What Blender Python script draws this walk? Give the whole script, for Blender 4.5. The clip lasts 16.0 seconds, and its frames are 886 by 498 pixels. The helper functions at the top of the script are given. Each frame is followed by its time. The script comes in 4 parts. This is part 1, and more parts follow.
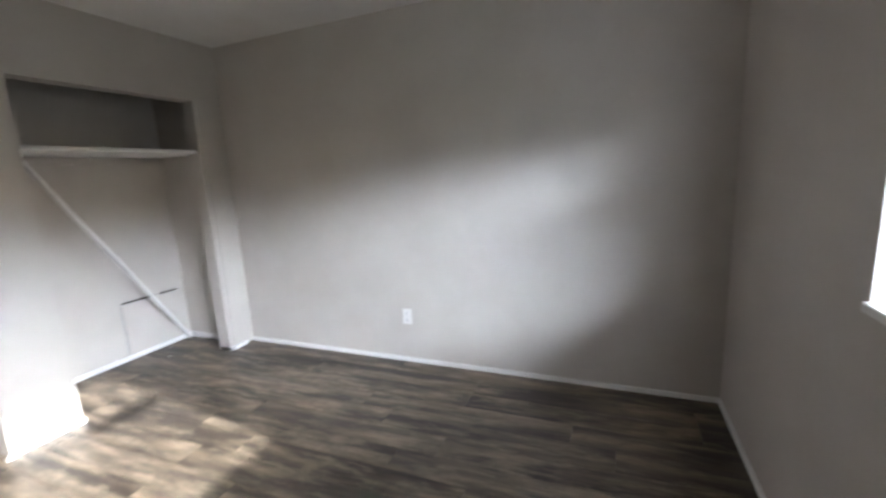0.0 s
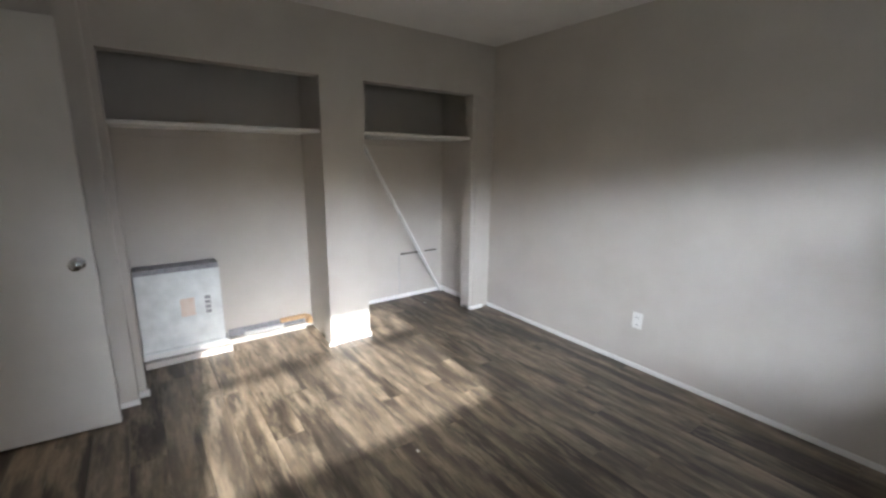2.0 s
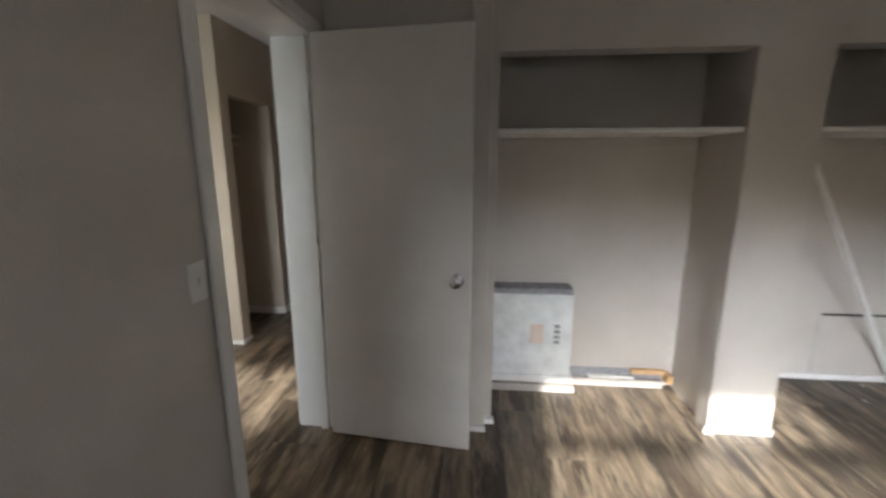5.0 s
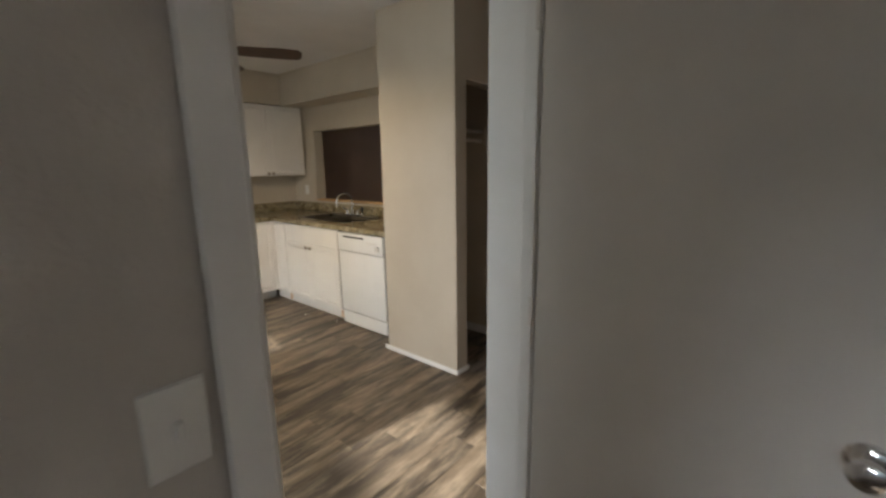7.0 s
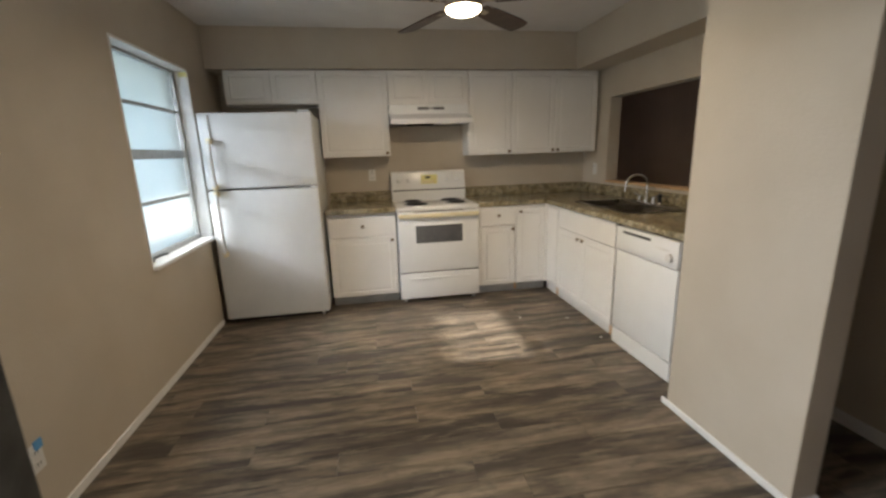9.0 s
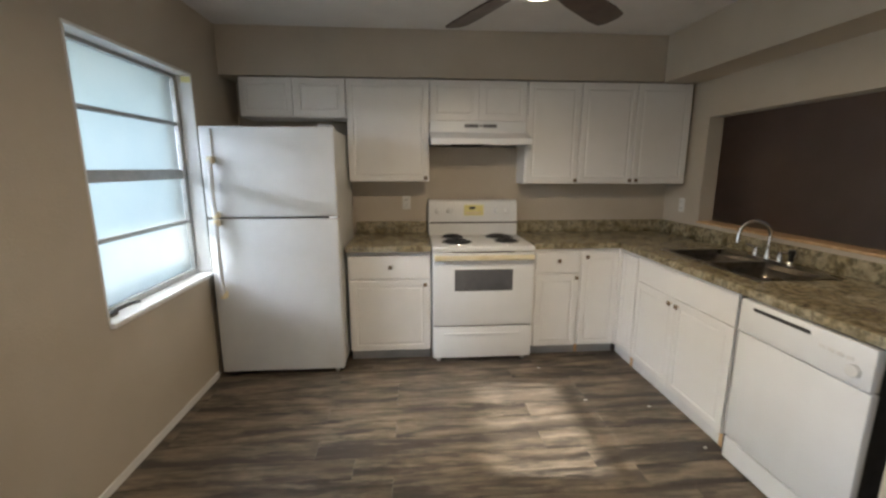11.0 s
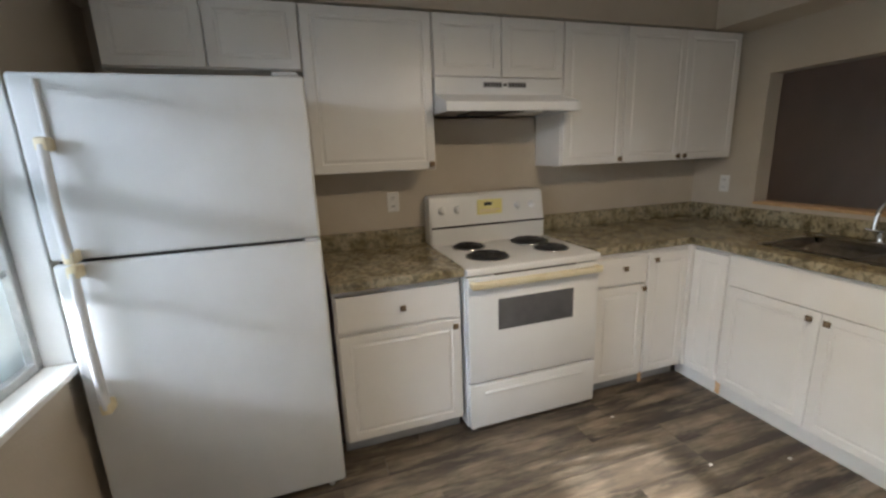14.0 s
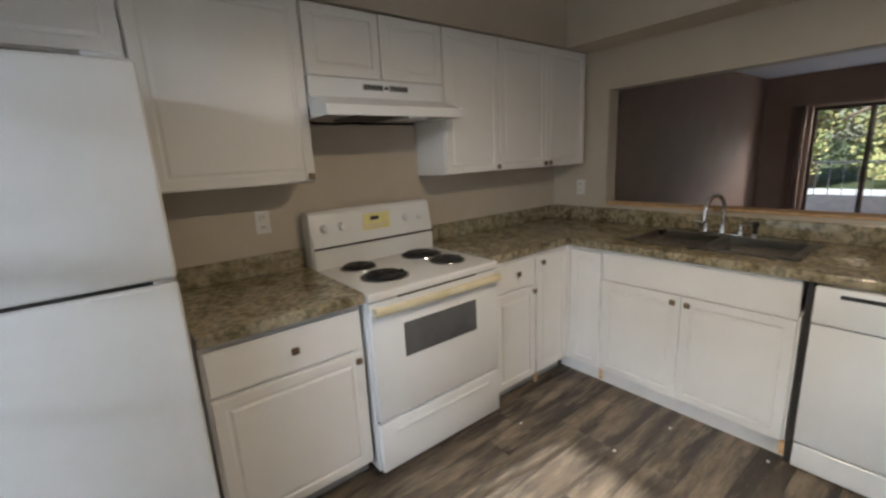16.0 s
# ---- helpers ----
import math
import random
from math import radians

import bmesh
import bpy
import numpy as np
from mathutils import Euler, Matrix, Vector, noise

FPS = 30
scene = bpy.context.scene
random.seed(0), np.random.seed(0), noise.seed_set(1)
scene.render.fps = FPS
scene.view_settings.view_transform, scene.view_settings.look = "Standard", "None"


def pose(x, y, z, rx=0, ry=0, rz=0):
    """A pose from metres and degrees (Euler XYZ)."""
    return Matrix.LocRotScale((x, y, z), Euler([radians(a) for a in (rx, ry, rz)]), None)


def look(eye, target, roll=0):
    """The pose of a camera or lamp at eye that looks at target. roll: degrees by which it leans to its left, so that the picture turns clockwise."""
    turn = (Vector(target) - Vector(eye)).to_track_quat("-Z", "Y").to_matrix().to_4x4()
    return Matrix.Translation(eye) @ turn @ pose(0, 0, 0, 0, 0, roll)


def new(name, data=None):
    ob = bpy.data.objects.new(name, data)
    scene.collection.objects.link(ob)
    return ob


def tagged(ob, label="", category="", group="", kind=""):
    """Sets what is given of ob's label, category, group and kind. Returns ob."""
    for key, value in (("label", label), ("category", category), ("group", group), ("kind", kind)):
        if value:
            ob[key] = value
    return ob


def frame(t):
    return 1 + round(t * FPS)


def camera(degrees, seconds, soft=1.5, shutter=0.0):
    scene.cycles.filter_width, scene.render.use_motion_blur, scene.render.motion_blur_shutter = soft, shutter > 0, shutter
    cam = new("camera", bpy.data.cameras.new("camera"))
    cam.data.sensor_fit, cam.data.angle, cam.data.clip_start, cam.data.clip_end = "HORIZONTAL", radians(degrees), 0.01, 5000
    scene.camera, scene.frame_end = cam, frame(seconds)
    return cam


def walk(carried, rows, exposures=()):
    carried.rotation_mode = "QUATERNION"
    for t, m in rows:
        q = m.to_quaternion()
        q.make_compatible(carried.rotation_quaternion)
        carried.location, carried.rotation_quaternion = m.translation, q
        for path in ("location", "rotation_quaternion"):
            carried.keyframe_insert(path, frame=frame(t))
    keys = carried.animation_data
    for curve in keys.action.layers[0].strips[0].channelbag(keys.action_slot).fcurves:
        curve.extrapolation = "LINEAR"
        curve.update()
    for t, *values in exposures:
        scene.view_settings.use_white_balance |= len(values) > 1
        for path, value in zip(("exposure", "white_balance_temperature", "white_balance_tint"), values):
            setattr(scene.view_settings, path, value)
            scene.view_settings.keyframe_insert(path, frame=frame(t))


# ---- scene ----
cam = camera(93.7, 16.0, soft=2.5, shutter=0.5)
PATH = [
    (0, (-2.448, -5.512, 1.369), (-1.699, -7.33, 1.002), -3.0),
    (0.5, (-2.482, -5.51, 1.375), (-1.416, -7.135, 0.902), -2.9),
    (1, (-2.492, -5.447, 1.393), (-1.196, -6.902, 0.941), -0.1),
    (1.5, (-2.485, -5.381, 1.42), (-1.032, -6.679, 0.967), 0.1),
    (2, (-2.469, -5.356, 1.437), (-0.898, -6.517, 1.009), 0.7),
    (2.5, (-2.468, -5.335, 1.426), (-0.797, -6.349, 1.005), 0.1),
    (3, (-2.429, -5.316, 1.433), (-0.65, -6.125, 1.004), -0.1),
    (3.5, (-2.284, -5.262, 1.45), (-0.422, -5.857, 1.029), 0.4),
    (4, (-2.106, -5.201, 1.457), (-0.193, -5.632, 1.066), -0.4),
    (4.5, (-1.934, -5.161, 1.441), (0.019, -5.35, 1.055), -0.9),
    (5, (-1.711, -5.19, 1.449), (0.24, -5.013, 1.047), -0.0),
    (7.5, (-0.567, -4.811, 1.407), (0.733, -3.335, 1.047), -2.4),
    (8, (-0.374, -4.675, 1.35), (0.655, -2.997, 0.996), -3.7),
    (8.5, (-0.278, -4.537, 1.378), (0.347, -2.685, 0.956), -3.2),
    (9, (-0.214, -4.38, 1.387), (0.109, -2.46, 0.932), -1.8),
    (9.2, (-0.206, -4.314, 1.39), (0.067, -2.382, 0.949), -1.9),
    (11.5, (-0.136, -3.395, 1.48), (0.005, -1.436, 1.103), 0.2),
    (12, (-0.245, -3.167, 1.479), (-0.043, -1.212, 1.107), -0.4),
    (12.5, (-0.338, -2.943, 1.465), (-0.076, -1.001, 1.065), -0.6),
    (13, (-0.436, -2.751, 1.455), (-0.135, -0.816, 1.047), -0.6),
    (13.5, (-0.556, -2.584, 1.452), (-0.061, -0.685, 1.066), -1.2),
    (14, (-0.684, -2.427, 1.449), (-0.081, -0.574, 0.999), -2.2),
    (14.5, (-0.723, -2.285, 1.445), (0.007, -0.478, 0.995), -1.7),
    (15, (-0.761, -2.205, 1.443), (0.059, -0.443, 0.97), -1.7),
    (15.5, (-0.745, -2.17, 1.458), (0.294, -0.524, 0.999), -2.3),
    (16, (-0.747, -2.156, 1.449), (0.449, -0.613, 1.017), -2.9),
]
walk(cam, [(t, look(eye, target, roll)) for t, eye, target, roll in PATH],
     exposures=[(0.0, 2.1, 6000, 10), (1.0, 2.0, 6100, 10), (2.5, 1.62, 6300, 10), (5.0, 1.55, 6500, 10), (7.5, 1.45, 6650, 10), (9.0, 1.48, 6400, 10), (12.5, 1.32, 6150, 10), (16.0, 1.24, 5950, 10)])

# ---- light ----
SUN_EL, SUN_SIDE = 24.0, 0.10
world = bpy.data.worlds.new("sky")
world.use_nodes = True
scene.world = world
wn = world.node_tree.nodes
sky = wn.new("ShaderNodeTexSky")
sky.sky_type, sky.sun_disc = "NISHITA", False
sky.sun_elevation, sky.sun_rotation = radians(SUN_EL), radians(-84)
world.node_tree.links.new(sky.outputs[0], wn["Background"].inputs[0])
wn["Background"].inputs[1].default_value = 0.06
sun = new("sun", bpy.data.lights.new("sun", "SUN"))
sun.data.energy, sun.data.angle, sun.data.color = 5.0, radians(1.2), (1.0, 0.96, 0.90)
c24 = math.cos(radians(SUN_EL))
sun.matrix_world = look((-20, 2, 12), (-20 + c24, 2 - SUN_SIDE, 12 - math.sin(radians(SUN_EL))))


def area(name, eye, target, w, h, watts, colour):
    lamp = new(name, bpy.data.lights.new(name, "AREA"))
    lamp.data.shape, lamp.data.size, lamp.data.size_y = "RECTANGLE", w, h
    lamp.data.energy, lamp.data.color = watts, colour
    lamp.matrix_world = look(eye, target)
    return lamp


area("kitchen_window_skylight", (-1.80, -1.22, 1.41), (0, -1.22, 1.41), 1.7, 1.7, 0.5, (0.74, 0.93, 1.0))
area("entry_skylight", (-1.9, -3.52, 1.05), (0, -3.52, 1.05), 0.9, 2.0, 5.6, (0.90, 0.97, 1.0))
area("living_skylight", (9.4, -1.26, 2.5), (4.5, -1.26, 0.6), 2.0, 0.7, 65, (1.0, 0.97, 0.95))
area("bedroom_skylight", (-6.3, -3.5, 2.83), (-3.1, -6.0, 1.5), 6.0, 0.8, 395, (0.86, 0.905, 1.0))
bulb = area("fan_bulb_light", (0.36, -1.9, 2.112), (0.36, -1.9, 0), 0.17, 0.17, 7.0, (1.0, 0.78, 0.52))
bulb.data.shape = "DISK"


# ---- materials ----
def nodes(name, rough=0.5, metal=0.0):
    m = bpy.data.materials.new(name)
    m.use_nodes = True
    t = m.node_tree
    b = t.nodes["Principled BSDF"]
    b.inputs["Roughness"].default_value, b.inputs["Metallic"].default_value = rough, metal
    return m, t, b


def mixed(t, fac, a, b):
    n = t.nodes.new("ShaderNodeMix")
    n.data_type = "RGBA"
    for sock, v in ((n.inputs[0], fac), (n.inputs[6], a), (n.inputs[7], b)):
        if hasattr(v, "is_linked"):
            t.links.new(v, sock)
        else:
            sock.default_value = v if isinstance(v, (int, float)) else (*v, 1)
    return n.outputs[2]


def grain(t, scale, stretch=(1, 1, 1), detail=4, lo=0.35, hi=0.65, shift=None, rough=0.55):
    tc = t.nodes.new("ShaderNodeTexCoord")
    mp = t.nodes.new("ShaderNodeMapping")
    mp.inputs["Scale"].default_value = stretch
    t.links.new(tc.outputs["Object"], mp.inputs[0])
    if shift is not None:
        t.links.new(shift, mp.inputs["Location"])
    n = t.nodes.new("ShaderNodeTexNoise")
    n.inputs["Scale"].default_value, n.inputs["Detail"].default_value = scale, detail
    n.inputs["Roughness"].default_value = rough
    t.links.new(mp.outputs[0], n.inputs["Vector"])
    r = t.nodes.new("ShaderNodeMapRange")
    r.inputs[1].default_value, r.inputs[2].default_value = lo, hi
    t.links.new(n.outputs[0], r.inputs[0])
    return r.outputs[0]


def bump(t, b, height, strength, dist=0.004):
    n = t.nodes.new("ShaderNodeBump")
    n.inputs["Strength"].default_value, n.inputs["Distance"].default_value = strength, dist
    t.links.new(height, n.inputs["Height"])
    t.links.new(n.outputs[0], b.inputs["Normal"])


def surface(name, a, b2, rough, scale, metal=0.0, relief=0.1, relief_scale=200, dist=0.002, blotch=0.12):
    m, t, b = nodes(name, rough, metal)
    col = mixed(t, grain(t, scale), a, b2)
    dirt = grain(t, 1.3, detail=6, lo=0.45, hi=0.75)
    col = mixed(t, dirt, col, mixed(t, blotch, col, (0.25, 0.2, 0.15)))
    t.links.new(col, b.inputs["Base Color"])
    rr = t.nodes.new("ShaderNodeMapRange")
    rr.inputs[3].default_value, rr.inputs[4].default_value = max(0.03, rough - 0.04), min(1, rough + 0.04)
    t.links.new(grain(t, 6, detail=5), rr.inputs[0])
    t.links.new(rr.outputs[0], b.inputs["Roughness"])
    bump(t, b, grain(t, relief_scale, detail=3), relief, dist)
    return m


WALL = surface("greige wall paint", (0.505, 0.442, 0.352), (0.545, 0.482, 0.392), 0.55, 3, relief=0.25, relief_scale=90, blotch=0.06)
BEDWALL = surface("pale grey wall paint", (0.505, 0.468, 0.425), (0.545, 0.508, 0.465), 0.5, 3, relief=0.25, relief_scale=90, blotch=0.05)
CEIL = surface("white ceiling paint", (0.76, 0.74, 0.72), (0.80, 0.78, 0.76), 0.85, 4, relief=0.5, relief_scale=60, dist=0.004, blotch=0.04)
TRIM = surface("white gloss trim paint", (0.78, 0.77, 0.75), (0.82, 0.81, 0.79), 0.35, 5, relief=0.08, relief_scale=60)
DOORP = surface("white door paint", (0.67, 0.64, 0.60), (0.71, 0.68, 0.64), 0.4, 4, relief=0.08, relief_scale=70)
CAB = surface("white thermofoil", (0.80, 0.78, 0.75), (0.83, 0.81, 0.78), 0.35, 4, relief=0.04, relief_scale=80, blotch=0.015)
ENAMEL = surface("white appliance enamel", (0.80, 0.80, 0.79), (0.83, 0.83, 0.82), 0.22, 5, relief=0.03, relief_scale=150, blotch=0.01)
FRIDGE = surface("white textured enamel", (0.66, 0.67, 0.675), (0.70, 0.71, 0.715), 0.33, 5, relief=0.25, relief_scale=260, dist=0.001, blotch=0.005)
YELLOWED = surface("yellowed plastic", (0.74, 0.65, 0.42), (0.80, 0.73, 0.55), 0.4, 12)
BROWN = surface("brown wall paint", (0.36, 0.235, 0.165), (0.40, 0.262, 0.185), 0.6, 3, relief=0.2, relief_scale=90)
CHROME = surface("chrome", (0.75, 0.75, 0.76), (0.8, 0.8, 0.8), 0.12, 8, metal=1.0, relief=0.0)
SINKSTEEL = surface("dull stainless", (0.22, 0.205, 0.18), (0.30, 0.28, 0.25), 0.3, 25, metal=1.0, relief=0.05)
STEEL = surface("brushed steel", (0.45, 0.44, 0.42), (0.55, 0.53, 0.50), 0.32, 30, metal=1.0, relief=0.05)
NICKEL = surface("brushed nickel", (0.58, 0.52, 0.42), (0.68, 0.61, 0.50), 0.28, 40, metal=1.0)
BRONZE = surface("aged bronze", (0.16, 0.11, 0.07), (0.32, 0.23, 0.14), 0.4, 60, metal=0.9)
BLACK = surface("black metal", (0.015, 0.015, 0.015), (0.03, 0.03, 0.03), 0.35, 20)
COIL = surface("coil element", (0.012, 0.012, 0.012), (0.05, 0.05, 0.05), 0.6, 60)
BLADE = surface("dark walnut blade", (0.045, 0.02, 0.013), (0.08, 0.04, 0.025), 0.35, 14)
GREYTRIM = surface("grey toe kick", (0.42, 0.42, 0.41), (0.5, 0.5, 0.49), 0.6, 8)
ALU = surface("mill aluminium", (0.42, 0.42, 0.41), (0.50, 0.50, 0.49), 0.4, 20, metal=0.8)
GALV = surface("galvanised sheet", (0.70, 0.72, 0.72), (0.84, 0.86, 0.86), 0.45, 10, metal=0.15, relief=0.1)
RAWWOOD = surface("raw pine", (0.55, 0.34, 0.17), (0.68, 0.46, 0.26), 0.7, 20, relief=0.2)
DARKEDGE = surface("dark weathered metal", (0.05, 0.05, 0.048), (0.09, 0.09, 0.085), 0.5, 20)
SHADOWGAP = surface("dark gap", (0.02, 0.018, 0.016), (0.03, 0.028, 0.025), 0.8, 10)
STUCCO = surface("pale stucco", (0.7, 0.72, 0.73), (0.76, 0.78, 0.79), 0.9, 20, relief=0.5, relief_scale=60)
CARPET = surface("blue grey carpet", (0.11, 0.12, 0.15), (0.16, 0.17, 0.21), 0.95, 60, relief=0.6, relief_scale=400)
GRASS = surface("grass", (0.05, 0.09, 0.02), (0.12, 0.13, 0.05), 0.95, 3, relief=0.6, relief_scale=40, dist=0.03)
CONCRETE = surface("concrete", (0.40, 0.41, 0.43), (0.48, 0.49, 0.50), 0.85, 10, relief=0.3)
BARK = surface("bark", (0.10, 0.07, 0.05), (0.16, 0.12, 0.09), 0.9, 20, relief=0.7, relief_scale=30, dist=0.02)
STICKER = surface("yellow sticker", (0.75, 0.68, 0.25), (0.8, 0.74, 0.35), 0.5, 15)
PAPER = surface("tan paper label", (0.72, 0.58, 0.50), (0.78, 0.67, 0.60), 0.7, 15)
INK = surface("grey print", (0.25, 0.25, 0.27), (0.35, 0.35, 0.37), 0.7, 40)
BLUE = surface("blue tape", (0.10, 0.32, 0.62), (0.14, 0.38, 0.7), 0.6, 20)
OUTLET = surface("white plastic", (0.72, 0.71, 0.68), (0.76, 0.75, 0.72), 0.3, 10)

# printed wood planks: long grain streaks, shifted per plank
PLANK, t, b = nodes("grey brown wood plank", 0.42)
info = t.nodes.new("ShaderNodeObjectInfo")
sh = t.nodes.new("ShaderNodeCombineXYZ")
mul = t.nodes.new("ShaderNodeMath")
mul.operation, mul.inputs[1].default_value = "MULTIPLY", 37.0
t.links.new(info.outputs["Random"], mul.inputs[0])
for i in range(3):
    t.links.new(mul.outputs[0], sh.inputs[i])
fine = grain(t, 1.0, (2.4, 60, 8), 6, 0.30, 0.70, sh.outputs[0], 0.6)
wide = grain(t, 1.0, (1.9, 11, 4), 6, 0.41, 0.60, sh.outputs[0], 0.62)
spots = grain(t, 1.0, (2.8, 16, 4), 6, 0.47, 0.63, sh.outputs[0], 0.65)
scuff = grain(t, 1.0, (9, 14, 4), 5, 0.52, 0.72, sh.outputs[0], 0.6)
col = mixed(t, wide, (0.026, 0.020, 0.015), (0.175, 0.132, 0.090))
col = mixed(t, spots, col, mixed(t, 0.62, col, (0.44, 0.355, 0.255)))
col = mixed(t, scuff, col, mixed(t, 0.5, col, (0.05, 0.045, 0.04)))
col = mixed(t, fine, mixed(t, 0.38, col, (0.04, 0.032, 0.026)), col)
tone = t.nodes.new("ShaderNodeMapRange")
tone.inputs[3].default_value, tone.inputs[4].default_value = 0.0, 0.25
t.links.new(info.outputs["Random"], tone.inputs[0])
col = mixed(t, tone.outputs[0], col, (0.15, 0.125, 0.10))
t.links.new(col, b.inputs["Base Color"])
rr = t.nodes.new("ShaderNodeMapRange")
rr.inputs[3].default_value, rr.inputs[4].default_value = 0.33, 0.52
t.links.new(fine, rr.inputs[0])
t.links.new(rr.outputs[0], b.inputs["Roughness"])
bump(t, b, fine, 0.18, 0.001)

# mottled green-brown laminate
GRANITE, t, b = nodes("mottled granite laminate", 0.16)
g1 = grain(t, 17, detail=6, lo=0.38, hi=0.62, rough=0.65)
g2 = grain(t, 34, (1, 1.3, 1), 4, 0.47, 0.60)
g3 = grain(t, 8, (1.2, 1, 1), 5, 0.42, 0.62, rough=0.6)
col = mixed(t, g1, (0.15, 0.12, 0.065), (0.40, 0.335, 0.205))
col = mixed(t, g3, col, mixed(t, 0.6, col, (0.50, 0.45, 0.33)))
col = mixed(t, g2, col, mixed(t, 0.55, col, (0.035, 0.035, 0.02)))
t.links.new(col, b.inputs["Base Color"])

GLASS, t, b = nodes("clear window glass", 0.02)
b.inputs["Transmission Weight"].default_value, b.inputs["IOR"].default_value = 1.0, 1.05
b.inputs["Base Color"].default_value = (0.97, 0.99, 0.99, 1)
OBSCURE, t, b = nodes("pale obscure window glass", 0.5)
b.inputs["Transmission Weight"].default_value, b.inputs["IOR"].default_value = 1.0, 1.35
t.links.new(mixed(t, grain(t, 5), (0.84, 0.93, 0.95), (0.90, 0.97, 0.98)), b.inputs["Base Color"])
bump(t, b, grain(t, 120, detail=2), 0.3, 0.002)
OVENGLASS, t, b = nodes("smoked oven glass", 0.06)
t.links.new(mixed(t, grain(t, 3), (0.09, 0.09, 0.095), (0.15, 0.15, 0.155)), b.inputs["Base Color"])
LIT, t, b = nodes("lit frosted bowl", 0.4)
b.inputs["Base Color"].default_value = (0.9, 0.85, 0.75, 1)
b.inputs["Emission Color"].default_value, b.inputs["Emission Strength"].default_value = (1.0, 0.84, 0.58, 1), 5.0
# emission stands in for daylight falling on this wall
GLOWWALL, t, b = nodes("pale wall with daylight as glow", 0.9)
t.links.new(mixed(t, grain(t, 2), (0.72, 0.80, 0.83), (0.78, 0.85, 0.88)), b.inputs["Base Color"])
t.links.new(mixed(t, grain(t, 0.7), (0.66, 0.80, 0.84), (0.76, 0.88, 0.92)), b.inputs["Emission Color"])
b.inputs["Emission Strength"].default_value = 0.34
LEAF, t, b = nodes("mixed foliage", 0.7)
isl = t.nodes.new("ShaderNodeNewGeometry")
t.links.new(mixed(t, isl.outputs["Random Per Island"], (0.15, 0.21, 0.08), (0.42, 0.36, 0.15)), b.inputs["Base Color"])


# ---- mesh helpers ----
def add_box(bm, x0, x1, y0, y1, z0, z1, bev=0.0, seg=1):
    r = bmesh.ops.create_cube(bm, size=1.0, matrix=Matrix.Translation(((x0 + x1) / 2, (y0 + y1) / 2, (z0 + z1) / 2)) @ Matrix.Diagonal((abs(x1 - x0), abs(y1 - y0), abs(z1 - z0), 1)))
    if bev:
        es = list({e for v in r["verts"] for e in v.link_edges})
        bmesh.ops.bevel(bm, geom=es, offset=bev, segments=seg, profile=0.5, affect="EDGES")
    return bm


def boxes(*rows, bev=0.0, seg=1):
    bm = bmesh.new()
    for r in rows:
        add_box(bm, *r, bev=bev, seg=seg)
    return bm


def add_cyl(bm, c, r, h, axis="z", r2=None, seg=24, bev=0.0):
    turn = {"z": Matrix(), "x": Matrix.Rotation(math.pi / 2, 4, "Y"), "y": Matrix.Rotation(math.pi / 2, 4, "X")}[axis]
    out = bmesh.ops.create_cone(bm, cap_ends=True, segments=seg, radius1=r, radius2=r if r2 is None else r2, depth=h, matrix=Matrix.Translation(c) @ turn)
    if bev:
        es = [e for e in {e for v in out["verts"] for e in v.link_edges} if any(len(f.verts) > 4 for f in e.link_faces)]
        bmesh.ops.bevel(bm, geom=es, offset=bev, segments=2, profile=0.5, affect="EDGES")
    return bm


def tube(points, r, seg=10):
    """A round tube along points."""
    bm = bmesh.new()
    pts = [Vector(p) for p in points]
    rings = []
    for i, p in enumerate(pts):
        d = (pts[min(i + 1, len(pts) - 1)] - pts[max(i - 1, 0)]).normalized()
        side = d.cross(Vector((0.31, 0.2, 0.93))).normalized()
        up = side.cross(d)
        rings.append([bm.verts.new(p + r * (math.cos(a) * side + math.sin(a) * up)) for a in (2 * math.pi * k / seg for k in range(seg))])
    for a, c in zip(rings, rings[1:]):
        for k in range(seg):
            bm.faces.new((a[k], a[(k + 1) % seg], c[(k + 1) % seg], c[k]))
    bm.faces.new(rings[0][::-1])
    bm.faces.new(rings[-1])
    return bm


def lathe(profile, seg=32):
    """A turned shape about z from (radius, height) pairs."""
    bm = bmesh.new()
    rings = [[bm.verts.new((max(r, 0.0005) * math.cos(a), max(r, 0.0005) * math.sin(a), z)) for a in (2 * math.pi * k / seg for k in range(seg))] for r, z in profile]
    for a, c in zip(rings, rings[1:]):
        for k in range(seg):
            bm.faces.new((a[k], a[(k + 1) % seg], c[(k + 1) % seg], c[k]))
    bm.faces.new(rings[0][::-1])
    bm.faces.new(rings[-1])
    return bm


def mesh_of(name, bm, material, smooth=False):
    bmesh.ops.recalc_face_normals(bm, faces=bm.faces[:])
    me = bpy.data.meshes.new(name)
    bm.to_mesh(me)
    bm.free()
    me.materials.append(material)
    if smooth:
        for p in me.polygons:
            p.use_smooth = True
        me.set_sharp_from_angle(angle=radians(40))
    return me


def part(name, bm, material, parent, label="", smooth=False):
    ob = new(name, mesh_of(name, bm, material, smooth))
    ob.parent = parent
    if label:
        ob["label"] = label
    return ob


def thing(name, label, category, m=None, group="", kind=""):
    ob = new(name)
    ob.empty_display_size = 0.1
    if m is not None:
        ob.matrix_world = m
    return tagged(ob, label, category, group, kind)


def solid(name, bm, material, label, category, group="", kind="", smooth=False):
    return tagged(new(name, mesh_of(name, bm, material, smooth)), label, category, group, kind)


def structure(name, bm, material, label, category):
    return solid(name, bm, material, label, category, kind="structure")


